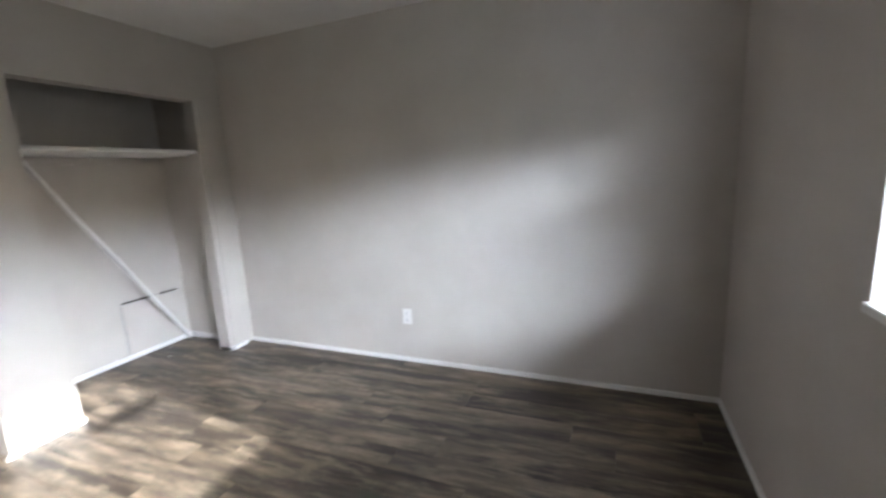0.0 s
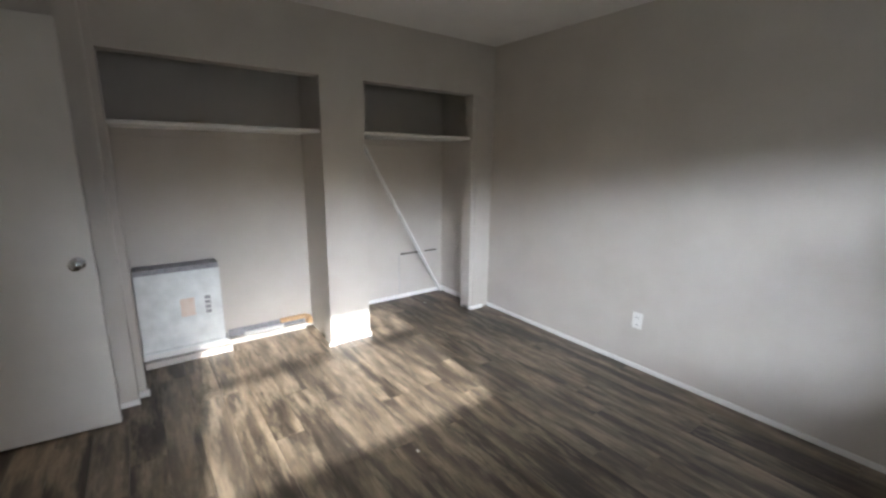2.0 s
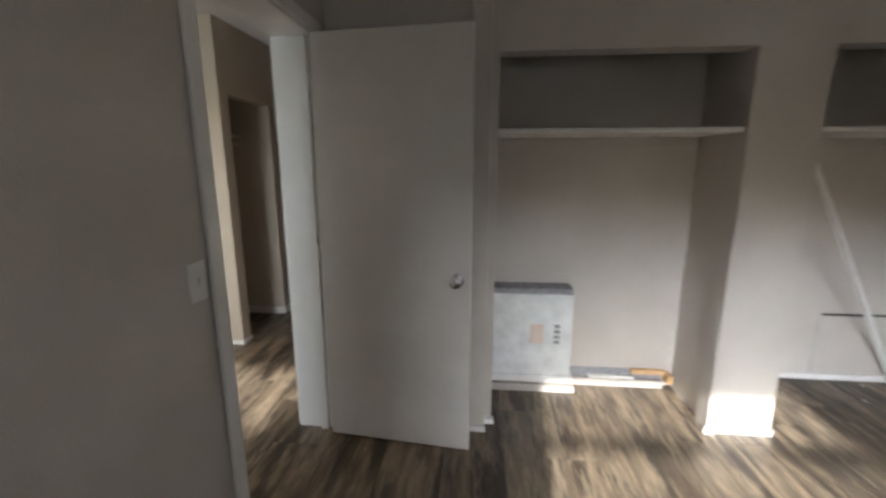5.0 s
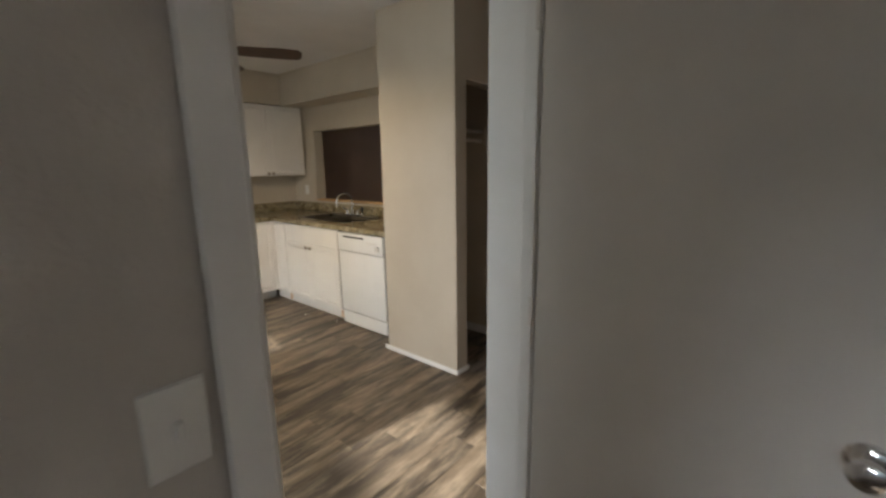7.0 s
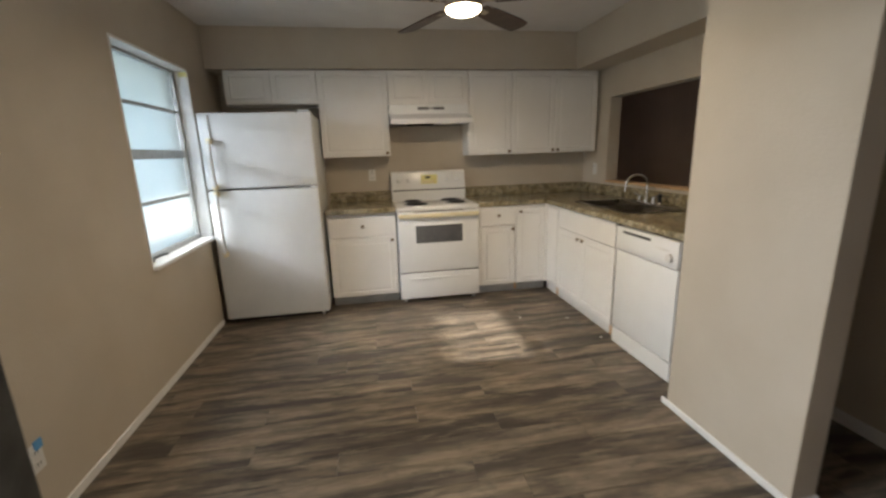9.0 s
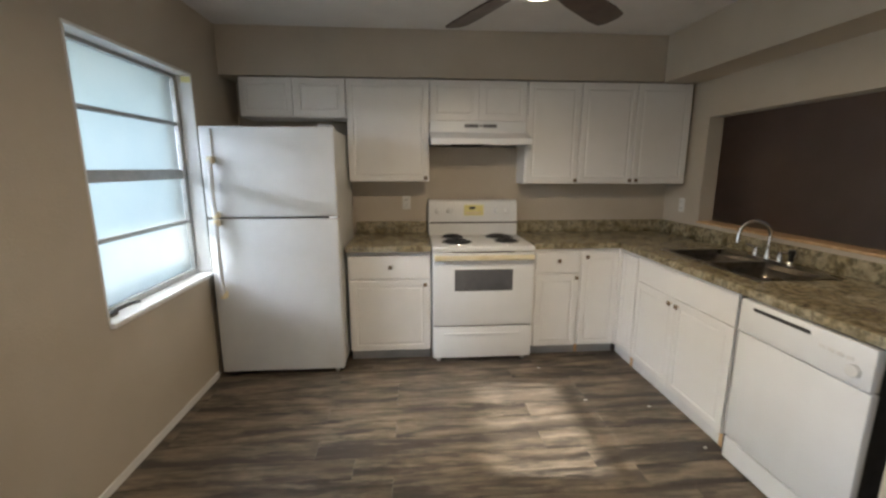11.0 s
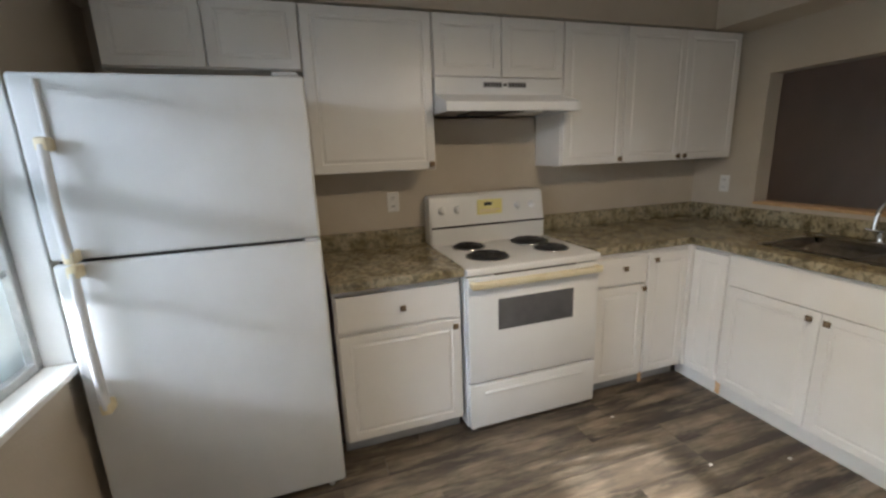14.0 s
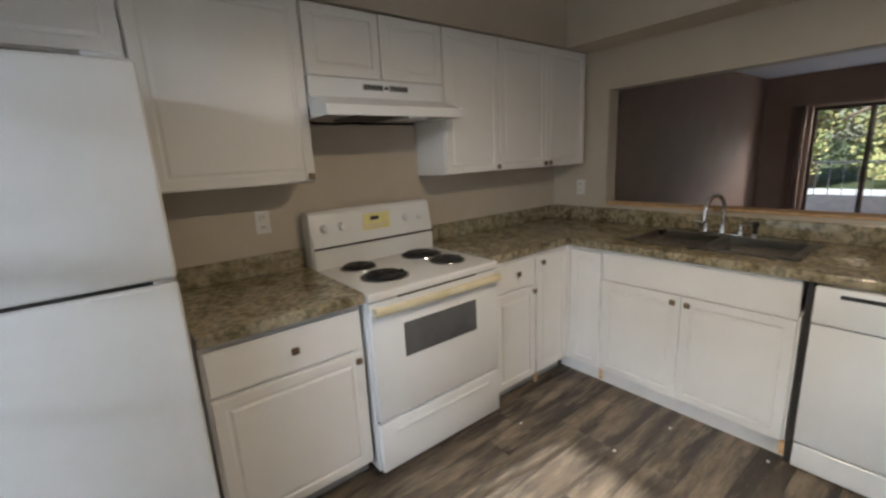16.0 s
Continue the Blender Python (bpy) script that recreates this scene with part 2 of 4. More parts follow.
# ---- the shell ----
KC, BC = 2.48, 2.40          # ceilings: kitchen, bedroom
XW, XE, YN = -1.54, 2.15, 0.02
YB0, YB1 = -4.40, -4.205      # wall between bedroom and kitchen
structure("floor", boxes((-3.25, 2.2, -8.2, -4.2, -0.15, -0.014), (-1.74, 2.2, -4.2, 0.15, -0.15, -0.014)), SHADOWGAP, "dark grey-brown wood plank floor running through kitchen and bedroom", "floor")
structure("wall_north", boxes((XW - 0.2, XE + 0.12, YN, YN + 0.12, 0, 2.6)), WALL, "greige painted kitchen wall behind the stove", "wall")
structure("wall_west_kitchen", boxes((XW - 0.2, XW, -0.70, YN, 0, 2.6), (XW - 0.2, XW, -1.69, -0.70, 0, 0.76), (XW - 0.2, XW, -1.69, -0.70, 2.06, 2.6),
          (XW - 0.2, XW, -3.06, -1.69, 0, 2.6), (XW - 0.2, XW, -3.98, -3.06, 2.06, 2.6), (XW - 0.2, XW, YB1, -3.98, 0, 2.6)), WALL, "greige painted outer wall with window and entry opening", "wall")
structure("wall_east_kitchen", boxes((XE, XE + 0.12, -0.45, YN, 0, 2.6), (XE, XE + 0.12, -2.45, -0.45, 0, 1.04), (XE, XE + 0.12, -2.45, -0.45, 1.86, 2.6), (XE, XE + 0.12, -2.59, -2.45, 0, 2.6)),
          WALL, "greige wall with a wide pass-through to the living room", "wall")
structure("pass_through_sill", boxes((XE - 0.012, XE + 0.13, -2.45, -0.45, 1.041, 1.058), bev=0.004), RAWWOOD, "thin wooden sill along the pass-through", "sill")
structure("soffit", boxes((XW, XE, -0.285, YN, 2.14, KC), (1.86, XE, -2.588, -0.285, 2.135, KC)), WALL, "greige soffit box above the wall cabinets and sink", "soffit")
structure("wall_bedroom_north", boxes((-3.24, -0.555, YB0, YB1, 0, 2.6), (-0.555, 0.327, YB0, YB1, 2.05, 2.6), (0.327, 1.25, YB0, YB1, 0, 2.6)), BEDWALL, "pale grey painted wall with the bedroom doorway", "wall")
structure("wall_hall_south", boxes((1.25, 2.3, YB0, YB1, 0, 2.6)), BROWN, "brown painted hall wall", "wall")
structure("wall_bedroom_south", boxes((-3.24, 1.25, -8.19, -8.07, 0, 2.6)), BEDWALL, "long pale grey bedroom wall lit by the window", "wall")
structure("wall_bedroom_west", boxes((-3.24, -3.04, -8.07, -6.80, 0, 2.6), (-3.24, -3.04, -6.80, -5.15, 0, 1.0), (-3.24, -3.04, -6.80, -5.15, 1.86, 2.6), (-3.24, -3.04, -5.15, YB0, 0, 2.6)), BEDWALL, "pale grey bedroom wall with a window", "wall")
CX = 0.455
structure("wall_closet_front", boxes((CX, CX + 0.12, -5.27, YB0, 0, 2.6), (CX, CX + 0.12, -6.45, -5.27, 1.98, 2.6), (CX, CX + 0.12, -7.83, -6.777, 1.98, 2.6),
          (CX, CX + 0.12, -6.777, -6.45, 0, 2.6), (CX, CX + 0.12, -8.07, -7.83, 0, 2.6)), BEDWALL, "pale grey closet front with two open doorless bays", "wall")
structure("wall_closet_back", boxes((0.95, 1.13, -6.47, -5.0, 0, 2.6), (1.13, 1.25, -8.07, -5.0, 0, 2.6), (CX + 0.12, 1.13, -6.765, -6.47, 0, 2.6), (CX + 0.12, 0.95, -5.25, -5.13, 0, 2.6), (CX + 0.12, 1.13, -8.07, -7.99, 0, 2.6)),
          BEDWALL, "pale grey walls inside the closet bays", "wall")
structure("ceiling_bedroom", boxes((-3.24, 1.25, -8.19, YB0, BC, BC + 0.1)), CEIL, "white textured bedroom ceiling", "ceiling")
structure("ceiling_kitchen", boxes((XW - 0.2, 2.3, YB1 + 0.0, YN, KC, KC + 0.1)), CEIL, "white textured kitchen ceiling", "ceiling")
structure("roof", boxes((-3.3, 8.7, -8.6, 1.2, 2.62, 2.75), (-4.25, -3.24, YB1, 1.2, 2.3, 2.62), (-3.24, XW - 0.2, YB1, 1.2, 2.3, 2.62)), STUCCO, "pale painted porch roof and eave", "roof")
# hall closet
structure("wall_hall_closet", boxes((1.305, 1.42, -3.28, -2.59, 0, KC), (2.03, 2.14, -3.28, -2.59, 0, KC), (1.42, 2.03, -2.70, -2.59, 0, KC), (1.42, 2.03, -3.28, -3.17, 1.96, KC)),
          WALL, "greige hall closet box with an open doorway", "wall")
cs = thing("closet_shelf", "wooden shelf with a hanging rod in the hall closet", "shelf")
part("board", boxes((1.421, 2.029, -2.99, -2.701, 1.68, 1.70), bev=0.002), DOORP, cs)
part("cleat", boxes((1.421, 1.44, -2.99, -2.701, 1.60, 1.68), bev=0.002), DOORP, cs)
part("rod", tube([(1.441, -2.97, 1.62), (2.029, -2.97, 1.62)], 0.014), DOORP, cs)
# living room
structure("floor_living", boxes((2.2, 8.6, -6.6, 0.4, -0.15, -0.004)), CARPET, "blue-grey living room carpet", "floor")
structure("wall_living_north", boxes((XE + 0.12, 8.6, 0.30, 0.42, 0, 2.6)), BROWN, "brown painted living room wall", "wall")
structure("wall_living_east", boxes((8.4, 8.6, -0.36, 0.30, 0, 2.6), (8.4, 8.6, -2.16, -0.36, 1.95, 2.6), (8.4, 8.6, -6.6, -2.16, 0, 2.6)), BROWN, "brown living room wall with sliding glass door", "wall")
structure("wall_living_south", boxes((2.3, 8.6, -6.72, -6.6, 0, 2.6)), BROWN, "brown living room wall", "wall")
structure("wall_living_west", boxes((2.2, 2.3, -6.6, YB0, 0, 2.6)), BROWN, "brown living room wall", "wall")
structure("wall_living_return", boxes((XE + 0.12, XE + 0.124, YN + 0.12, 0.30, 0, 2.6)), BROWN, "brown wall return", "wall")
structure("ceiling_living", boxes((2.3, 8.6, -6.7, 0.42, KC, KC + 0.1)), CEIL, "white living room ceiling", "ceiling")

# baseboards
bb = thing("baseboard", "white painted baseboard along the walls", "baseboard", kind="structure")
for r in ((XW, XW + 0.012, -3.0, -0.76, 0, 0.045), (-3.04, 0.44, -8.07, -8.058, 0, 0.032), (-3.04, -3.028, -8.05, YB0, 0, 0.035), (-3.02, -0.62, YB0 - 0.012, YB0, 0, 0.075),
          (1.293, 1.305, -3.292, -2.555, 0, 0.035), (1.305, 1.43, -3.292, -3.28, 0, 0.035), (2.018, 2.03, -3.27, -2.71, 0, 0.07), (2.02, 2.15, -3.292, -3.28, 0, 0.07),
          (1.42, 2.018, -2.712, -2.70, 0, 0.07), (0.443, CX, -6.787, -6.44, 0, 0.035), (0.412, CX, -5.285, -5.15, 0, 0.03), (0.43, CX + 0.1, -7.842, -7.83, 0, 0.03),
          (CX + 0.12, 1.118, -7.99, -7.978, 0, 0.05), (1.118, 1.13, -7.978, -6.765, 0, 0.04)):
    part("board", boxes(r, bev=0.003), TRIM, bb)
tr = thing("closet_casing", "white closet casing strip with a small plinth", "casing", kind="structure")
part("strip", boxes((CX - 0.012, CX, -7.98, -7.87, 0.03, 1.97), bev=0.004), BEDWALL, tr)
part("strip", boxes((CX - 0.012, CX, -5.268, -5.19, 0.03, 2.38), bev=0.003), BEDWALL, tr)
part("strip", boxes((0.350, CX - 0.013, -5.232, -5.14, 0.0, 2.36), bev=0.004), BEDWALL, tr)
part("plinth", boxes((0.338, 0.3495, -5.236, -5.14, 0, 0.035), bev=0.003), TRIM, tr)
part("plinth", boxes((CX - 0.03, CX + 0.1, -7.99, -7.85, 0, 0.03), bev=0.004), TRIM, tr)

# bedroom doorway
dc = thing("door_casing", "white painted bedroom door frame", "door frame", kind="structure")
part("jamb", boxes((0.310, 0.327, YB0 - 0.004, YB1 + 0.004, 0, 2.05), bev=0.002), TRIM, dc)
part("jamb", boxes((-0.555, -0.535, YB0 - 0.004, YB1 + 0.004, 0, 2.05), bev=0.002), TRIM, dc)
part("head_jamb", boxes((-0.535, 0.310, YB0 - 0.004, YB1 + 0.004, 2.03, 2.05), bev=0.002), TRIM, dc)
part("stop", boxes((0.288, 0.310, YB0 + 0.03, YB0 + 0.07, 0, 2.03), bev=0.002), TRIM, dc)
part("stop", boxes((-0.535, -0.523, YB0 + 0.05, YB0 + 0.085, 0, 2.03), bev=0.002), TRIM, dc)
for y0, y1 in ((YB0 - 0.018, YB0 - 0.004), (YB1 + 0.004, YB1 + 0.018)):
    part("casing", boxes((-0.607, -0.547, y0, y1, 0, 2.10), bev=0.004), TRIM, dc)
    part("casing", boxes((0.319, 0.38, y0, y1, 0, 2.10), bev=0.004), TRIM, dc)
    part("head_casing", boxes((-0.547, 0.319, y0, y1, 2.042, 2.10), bev=0.004), TRIM, dc)
part("strike_plate", boxes((-0.5349, -0.533, YB0 + 0.01, YB0 + 0.04, 0.87, 0.94)), NICKEL, dc)


def knob_set(parent, x, z, face, side, metal):
    """A round door knob on the face y, pointing to side."""
    k = part("knob", lathe([(0.032, 0.0), (0.032, 0.006), (0.024, 0.011), (0.011, 0.014), (0.011, 0.032), (0.022, 0.038), (0.028, 0.052), (0.026, 0.064), (0.014, 0.070), (0.001, 0.071)]), metal, parent, "round metal door knob", True)
    k.matrix_local = pose(x, face, z, -90 if side > 0 else 90)
    return k


# flush white bedroom door, standing open along the closet front
DA = math.degrees(math.atan2(-5.15 + 4.392, 0.168 - 0.25))
bd = thing("bedroom_door", "flush white painted door standing wide open", "door", pose(0.25, -4.392, 0.012, 0, 0, DA))
part("slab", boxes((0.014, 0.762, 0.0, 0.035, 0, 2.018), bev=0.003), DOORP, bd)
knob_set(bd, 0.70, 0.90, 0.0, -1, CHROME)
knob_set(bd, 0.70, 0.90, 0.035, 1, CHROME)
for z in (0.2, 1.0, 1.8):
    part("hinge", boxes((-0.008, 0.004, -0.006, 0.0, z - 0.045, z + 0.045), bev=0.001), DOORP, bd)

# entry door, open into the kitchen
ed = thing("entry_door", "grey-white entry door with dark edge standing open", "door", pose(-1.49, -3.965, 0.015))
part("slab", boxes((0.0, 0.892, -0.012, 0.03, 0, 2.03), bev=0.002), DOORP, ed)
part("edge_strip", boxes((0.892, 0.905, -0.014, 0.032, 0, 2.03), bev=0.002), DARKEDGE, ed, "dark metal edge with latch plate")
part("latch_plate", boxes((0.905, 0.907, -0.003, 0.022, 0.90, 0.96), bev=0.0005), CHROME, ed)
knob_set(ed, 0.83, 0.93, -0.012, -1, BLACK)
knob_set(ed, 0.83, 0.93, 0.03, 1, BLACK)
bolt = part("deadbolt", lathe([(0.034, 0.0), (0.034, 0.012), (0.030, 0.02), (0.024, 0.022), (0.024, 0.03), (0.001, 0.03)]), BLACK, ed, "black deadbolt housing", True)
bolt.matrix_local = pose(0.868, 0.03, 1.255, -90)
part("thumb_turn", boxes((-0.006, 0.006, -0.022, 0.022, 0.03, 0.058), bev=0.003), BLACK, bolt)
ec = thing("entry_frame", "white painted entry door frame", "door frame", kind="structure")
part("jamb", boxes((XW - 0.2, XW + 0.012, -3.08, -3.06, 0, 2.06), bev=0.003), TRIM, ec)
part("jamb", boxes((XW - 0.2, XW + 0.012, -3.98, -3.962, 0, 2.06), bev=0.003), TRIM, ec)
part("head_jamb", boxes((XW - 0.2, XW + 0.012, -3.962, -3.08, 2.04, 2.06), bev=0.003), TRIM, ec)
part("threshold", boxes((XW - 0.2, XW + 0.01, -3.962, -3.08, -0.01, 0.012), bev=0.003), ALU, ec)


# ---- windows ----
def window(name, label, x, y0, y1, z0, z1, inward, rails, heavy, glass):
    """An aluminium window in a wall x, with horizontal panes."""
    w = thing(name, label, "window", kind="structure")
    fw = 0.035
    part("window_frame", boxes((x - 0.03, x + 0.03, y0, y0 + fw, z0, z1), (x - 0.03, x + 0.03, y1 - fw, y1, z0, z1), (x - 0.03, x + 0.03, y0 + fw, y1 - fw, z0, z0 + fw), (x - 0.03, x + 0.03, y0 + fw, y1 - fw, z1 - fw, z1), bev=0.003), ALU, w)
    zs = [z0 + fw, *rails, z1 - fw]
    for z in rails:
        h = (0.030 if len(rails) > 1 else 0.020) if z == heavy else 0.011
        part("rail", boxes((x - 0.022, x + 0.022, y0 + fw, y1 - fw, z - h, z + h), bev=0.003), ALU, w)
    for a, c in zip(zs, zs[1:]):
        p = part("pane", boxes((x - 0.003, x + 0.003, y0 + fw, y1 - fw, a, c)), glass, w)
        p.visible_shadow = False
    part("window_sill", boxes((x + 0.03, inward, y0 - 0.005, y1, z0 - 0.022, z0 + 0.004), bev=0.004), TRIM, w, "white painted marble sill")
    return w


w1 = window("window_1", "aluminium awning window with four horizontal panes", -1.655, -1.69, -0.70, 0.76, 2.06, XW + 0.03, (1.12, 1.43, 1.745), 1.43, OBSCURE)
window("window_2", "aluminium bedroom window with white sill", -3.15, -6.79, -5.15, 1.0, 1.86, -3.02, (1.535,), 1.535, GLASS)
part("crank", tube([(-1.60, -1.60, 0.775), (-1.585, -1.57, 0.792), (-1.575, -1.50, 0.796), (-1.572, -1.42, 0.785)], 0.008), DARKEDGE, w1, "dark folded window crank", True)
part("crank_base", boxes((-1.622, -1.585, -1.64, -1.56, 0.764, 0.785), bev=0.004), DARKEDGE, w1)
part("tape_scrap", boxes((-1.60, -1.5385, -0.7045, -0.7025, 2.005, 2.04)), STICKER, w1, "scrap of yellow tape")
rv = structure("window_reveal", boxes((-1.625, XW + 0.004, -0.703, -0.690, 0.765, 2.06), (-1.625, XW + 0.004, -1.69, -0.703, 2.045, 2.062), (-1.625, XW + 0.004, -1.70, -1.687, 0.765, 2.06), bev=0.002), TRIM, "white painted window reveal", "trim")
sd = thing("sliding_door", "dark bronze sliding glass door to a balcony", "sliding door", kind="structure")
for y0, y1, x in ((-1.08, -0.37, 8.46), (-2.15, -1.04, 8.53)):
    leaf = part("leaf_frame", boxes((x - 0.02, x + 0.02, y0, y0 + 0.05, 0.03, 1.94), (x - 0.02, x + 0.02, y1 - 0.05, y1, 0.03, 1.94), (x - 0.02, x + 0.02, y0 + 0.05, y1 - 0.05, 0.03, 0.10), (x - 0.02, x + 0.02, y0 + 0.05, y1 - 0.05, 1.88, 1.94), bev=0.003), BLADE, sd)
    g = part("pane", boxes((x - 0.003, x + 0.003, y0 + 0.05, y1 - 0.05, 0.10, 1.88)), GLASS, leaf)
    g.visible_shadow = False
part("handle", boxes((8.42, 8.44, -1.07, -1.05, 0.9, 1.1), bev=0.004), BLACK, sd)
vb = thing("vertical_blind", "dark vertical blind drawn aside beside the glass door", "blind")
for i in range(5):
    part("slat", boxes((8.30, 8.385, -0.30 + 0.045 * i, -0.296 + 0.045 * i, 0.04, 1.97)), BROWN, vb)
part("rail", boxes((8.32, 8.37, -2.2, 0.1, 1.97, 2.01), bev=0.003), BROWN, vb)

# ---- kitchen cabinets ----
def panel_door(w, h, th=0.019, rim=0.055):
    """A raised-panel front, width along x, front towards -y, from the origin corner."""
    bm = boxes((0, w, -th, 0, 0, h), bev=0.003)
    bm.faces.ensure_lookup_table()
    f = min(bm.faces, key=lambda f: f.calc_center_median().y)
    if min(w, h) > 0.19:
        bmesh.ops.inset_region(bm, faces=[f], thickness=rim)
        bmesh.ops.inset_region(bm, faces=[f], thickness=0.006, depth=-0.006)
        bmesh.ops.inset_region(bm, faces=[f], thickness=0.010)
        bmesh.ops.inset_region(bm, faces=[f], thickness=0.014, depth=0.005)
    return bm


def square_knob(parent, x, z, y=-0.019):
    k = part("handle", boxes((-0.014, 0.014, -0.028, -0.018, -0.014, 0.014), bev=0.003), BRONZE, parent, "square aged bronze knob")
    add = part("stem", add_cyl(bmesh.new(), (0, -0.009, 0), 0.006, 0.018, "y", seg=12), NICKEL, k)
    k.matrix_local = pose(x, y, z)
    return k


def front(parent, name, x, y, z, w, h, knob=None):
    d = part(name, panel_door(w, h), CAB, parent)
    d.matrix_local = pose(x, y, z)
    if knob:
        square_knob(d, *knob)
    return d


def base_cabinet(label, m, w, depth, doors, drawers=(), carcass_z=0.872):
    c = thing("base_cabinet", label, "cabinet", m, "kitchen base cabinets")
    part("body", boxes((0, w, 0, depth, 0.10, carcass_z)), CAB, c)
    part("toe_kick", boxes((0.0, w, 0.065, 0.08, 0, 0.10)), GREYTRIM, c, "grey toe kick board")
    for x, z, ww, h, kn in doors:
        front(c, "door", x, 0, z, ww, h, kn)
    for x, z, ww, h, kn in drawers:
        front(c, "drawer_front", x, 0, z, ww, h, kn)
    return c


YF = -0.60
base_cabinet("white base cabinet with one drawer beside the fridge", pose(-0.62, YF, 0), 0.61, 0.60, [(0.012, 0.10, 0.586, 0.55, (0.556, 0.52))], [(0.012, 0.665, 0.586, 0.175, (0.30, 0.09))])
base_cabinet("narrow white base cabinet with drawer beside the stove", pose(0.775, YF, 0), 0.36, 0.60, [(0.012, 0.10, 0.335, 0.575, (0.312, 0.552))], [(0.012, 0.69, 0.335, 0.155, (0.175, 0.095))])
corner_base = base_cabinet("white corner base cabinet with a tall door", pose(1.137, YF, 0), 0.33, 0.60, [(0.006, 0.10, 0.29, 0.745, (0.035, 0.712))])
part("filler", boxes((0.298, 0.336, -0.032, -0.001, 0.10, 0.872), bev=0.002), CAB, corner_base)
XF = 1.475
base_cabinet("white corner cabinet with narrow raised panel", pose(XF, -0.605, 0, 0, 0, -90), 0.245, 0.60, [(0.03, 0.10, 0.205, 0.745, None)])
base_cabinet("white sink cabinet with two doors and false front", pose(XF, -0.852, 0, 0, 0, -90), 0.925, 0.60, [(0.008, 0.10, 0.437, 0.585, (0.405, 0.55)), (0.449, 0.10, 0.468, 0.585, (0.035, 0.55))], [(0.008, 0.69, 0.909, 0.178, None)], 0.70)
for y in (-0.86, -1.772):
    solid("scrap_of_wood", boxes((1.462, 1.472, y - 0.012, y + 0.012, 0.03, 0.10), bev=0.001), RAWWOOD, "small raw wood shim at the cabinet foot", "shim")
solid("scrap_of_wood", boxes((1.124, 1.146, -0.615, -0.604, 0.04, 0.098), bev=0.001), RAWWOOD, "small raw wood shim at the cabinet foot", "shim")
solid("kick_board", boxes((1.50, 1.513, -1.78, -0.537, 0.0, 0.099), bev=0.001), TRIM, "white kick board under the sink cabinets", "kick board")

# worktop
wt = thing("worktop", "mottled green-brown granite-look laminate worktop", "worktop")
Z0, Z1 = 0.876, 0.914
SX0, SX1, SY0, SY1 = 1.60, 2.02, -1.70, -0.92
part("left_run", boxes((-0.625, -0.006, -0.640, YN, Z0, Z1)), GRANITE, wt)
part("left_edge", boxes((-0.625, -0.006, -0.660, -0.640, Z0 - 0.004, Z1 + 0.001), bev=0.007, seg=3), GRANITE, wt, smooth=True)
part("left_backsplash", boxes((-0.625, -0.006, -0.002, YN, Z1, 1.015), bev=0.006, seg=2), GRANITE, wt, smooth=True)
for r in ((0.770, XE, -0.60, YN), (1.46, XE, SY1, -0.60), (1.46, SX0, SY0, SY1), (SX1, XE, SY0, SY1), (1.46, XE, -2.585, SY0)):
    part("corner_run", boxes((*r, Z0, Z1)), GRANITE, wt)
part("corner_edge", boxes((0.770, 1.44, -0.625, -0.60, Z0 - 0.004, Z1 + 0.001), (1.435, 1.46, -2.585, -0.60, Z0 - 0.004, Z1 + 0.001), bev=0.007, seg=3), GRANITE, wt, smooth=True)
part("back_backsplash", boxes((0.770, XE - 0.022, -0.002, YN, Z1, 1.015), (XE - 0.022, XE, -2.585, YN, Z1, 1.015), bev=0.006, seg=2), GRANITE, wt, smooth=True)

# double bowl sink
sk = thing("sink", "double-bowl stainless steel sink set in the worktop", "sink", Matrix.Translation((0, 0, Z1)))
bm = boxes((SX0 - 0.022, SX0 + 0.02, SY0 - 0.022, SY1 + 0.022, 0.0005, 0.006), (SX1 - 0.04, SX1 + 0.05, SY0 - 0.022, SY1 + 0.022, 0.0005, 0.006),
           (SX0 + 0.02, SX1 - 0.04, SY0 - 0.022, SY0 + 0.02, 0.0005, 0.006), (SX0 + 0.02, SX1 - 0.04, SY1 - 0.02, SY1 + 0.022, 0.0005, 0.006), (SX0 + 0.02, SX1 - 0.04, -1.325, -1.295, 0.0005, 0.006), bev=0.002)
part("rim", bm, SINKSTEEL, sk)
for a, c in ((SY0 + 0.02, -1.325), (-1.295, SY1 - 0.02)):
    bm = boxes((SX0 + 0.02, SX1 - 0.04, a, c, -0.17, 0.004), bev=0.03, seg=4)
    bmesh.ops.delete(bm, geom=[f for f in bm.faces if f.calc_center_median().z > -0.027], context="FACES")
    bw = part("bowl", bm, SINKSTEEL, sk, smooth=True)
    md = bw.modifiers.new("shell", "SOLIDIFY")
    md.thickness, md.offset = 0.0015, 1
    part("drain", add_cyl(bmesh.new(), ((SX0 + SX1) / 2, (a + c) / 2, -0.166), 0.04, 0.004), CHROME, bw)
    part("collar", boxes((SX0 + 0.019, SX1 - 0.039, a - 0.001, a + 0.001, -0.03, 0.004), (SX0 + 0.019, SX1 - 0.039, c - 0.001, c + 0.001, -0.03, 0.004), (SX0 + 0.019, SX0 + 0.021, a, c, -0.03, 0.004), (SX1 - 0.041, SX1 - 0.039, a, c, -0.03, 0.004)), SINKSTEEL, sk)
fc = thing("faucet", "chrome gooseneck kitchen faucet with side handles", "faucet", pose(2.035, -1.27, Z1 + 0.006))
part("base_plate", boxes((-0.028, 0.028, -0.115, 0.115, 0, 0.012), bev=0.005, seg=2), CHROME, fc, smooth=True)
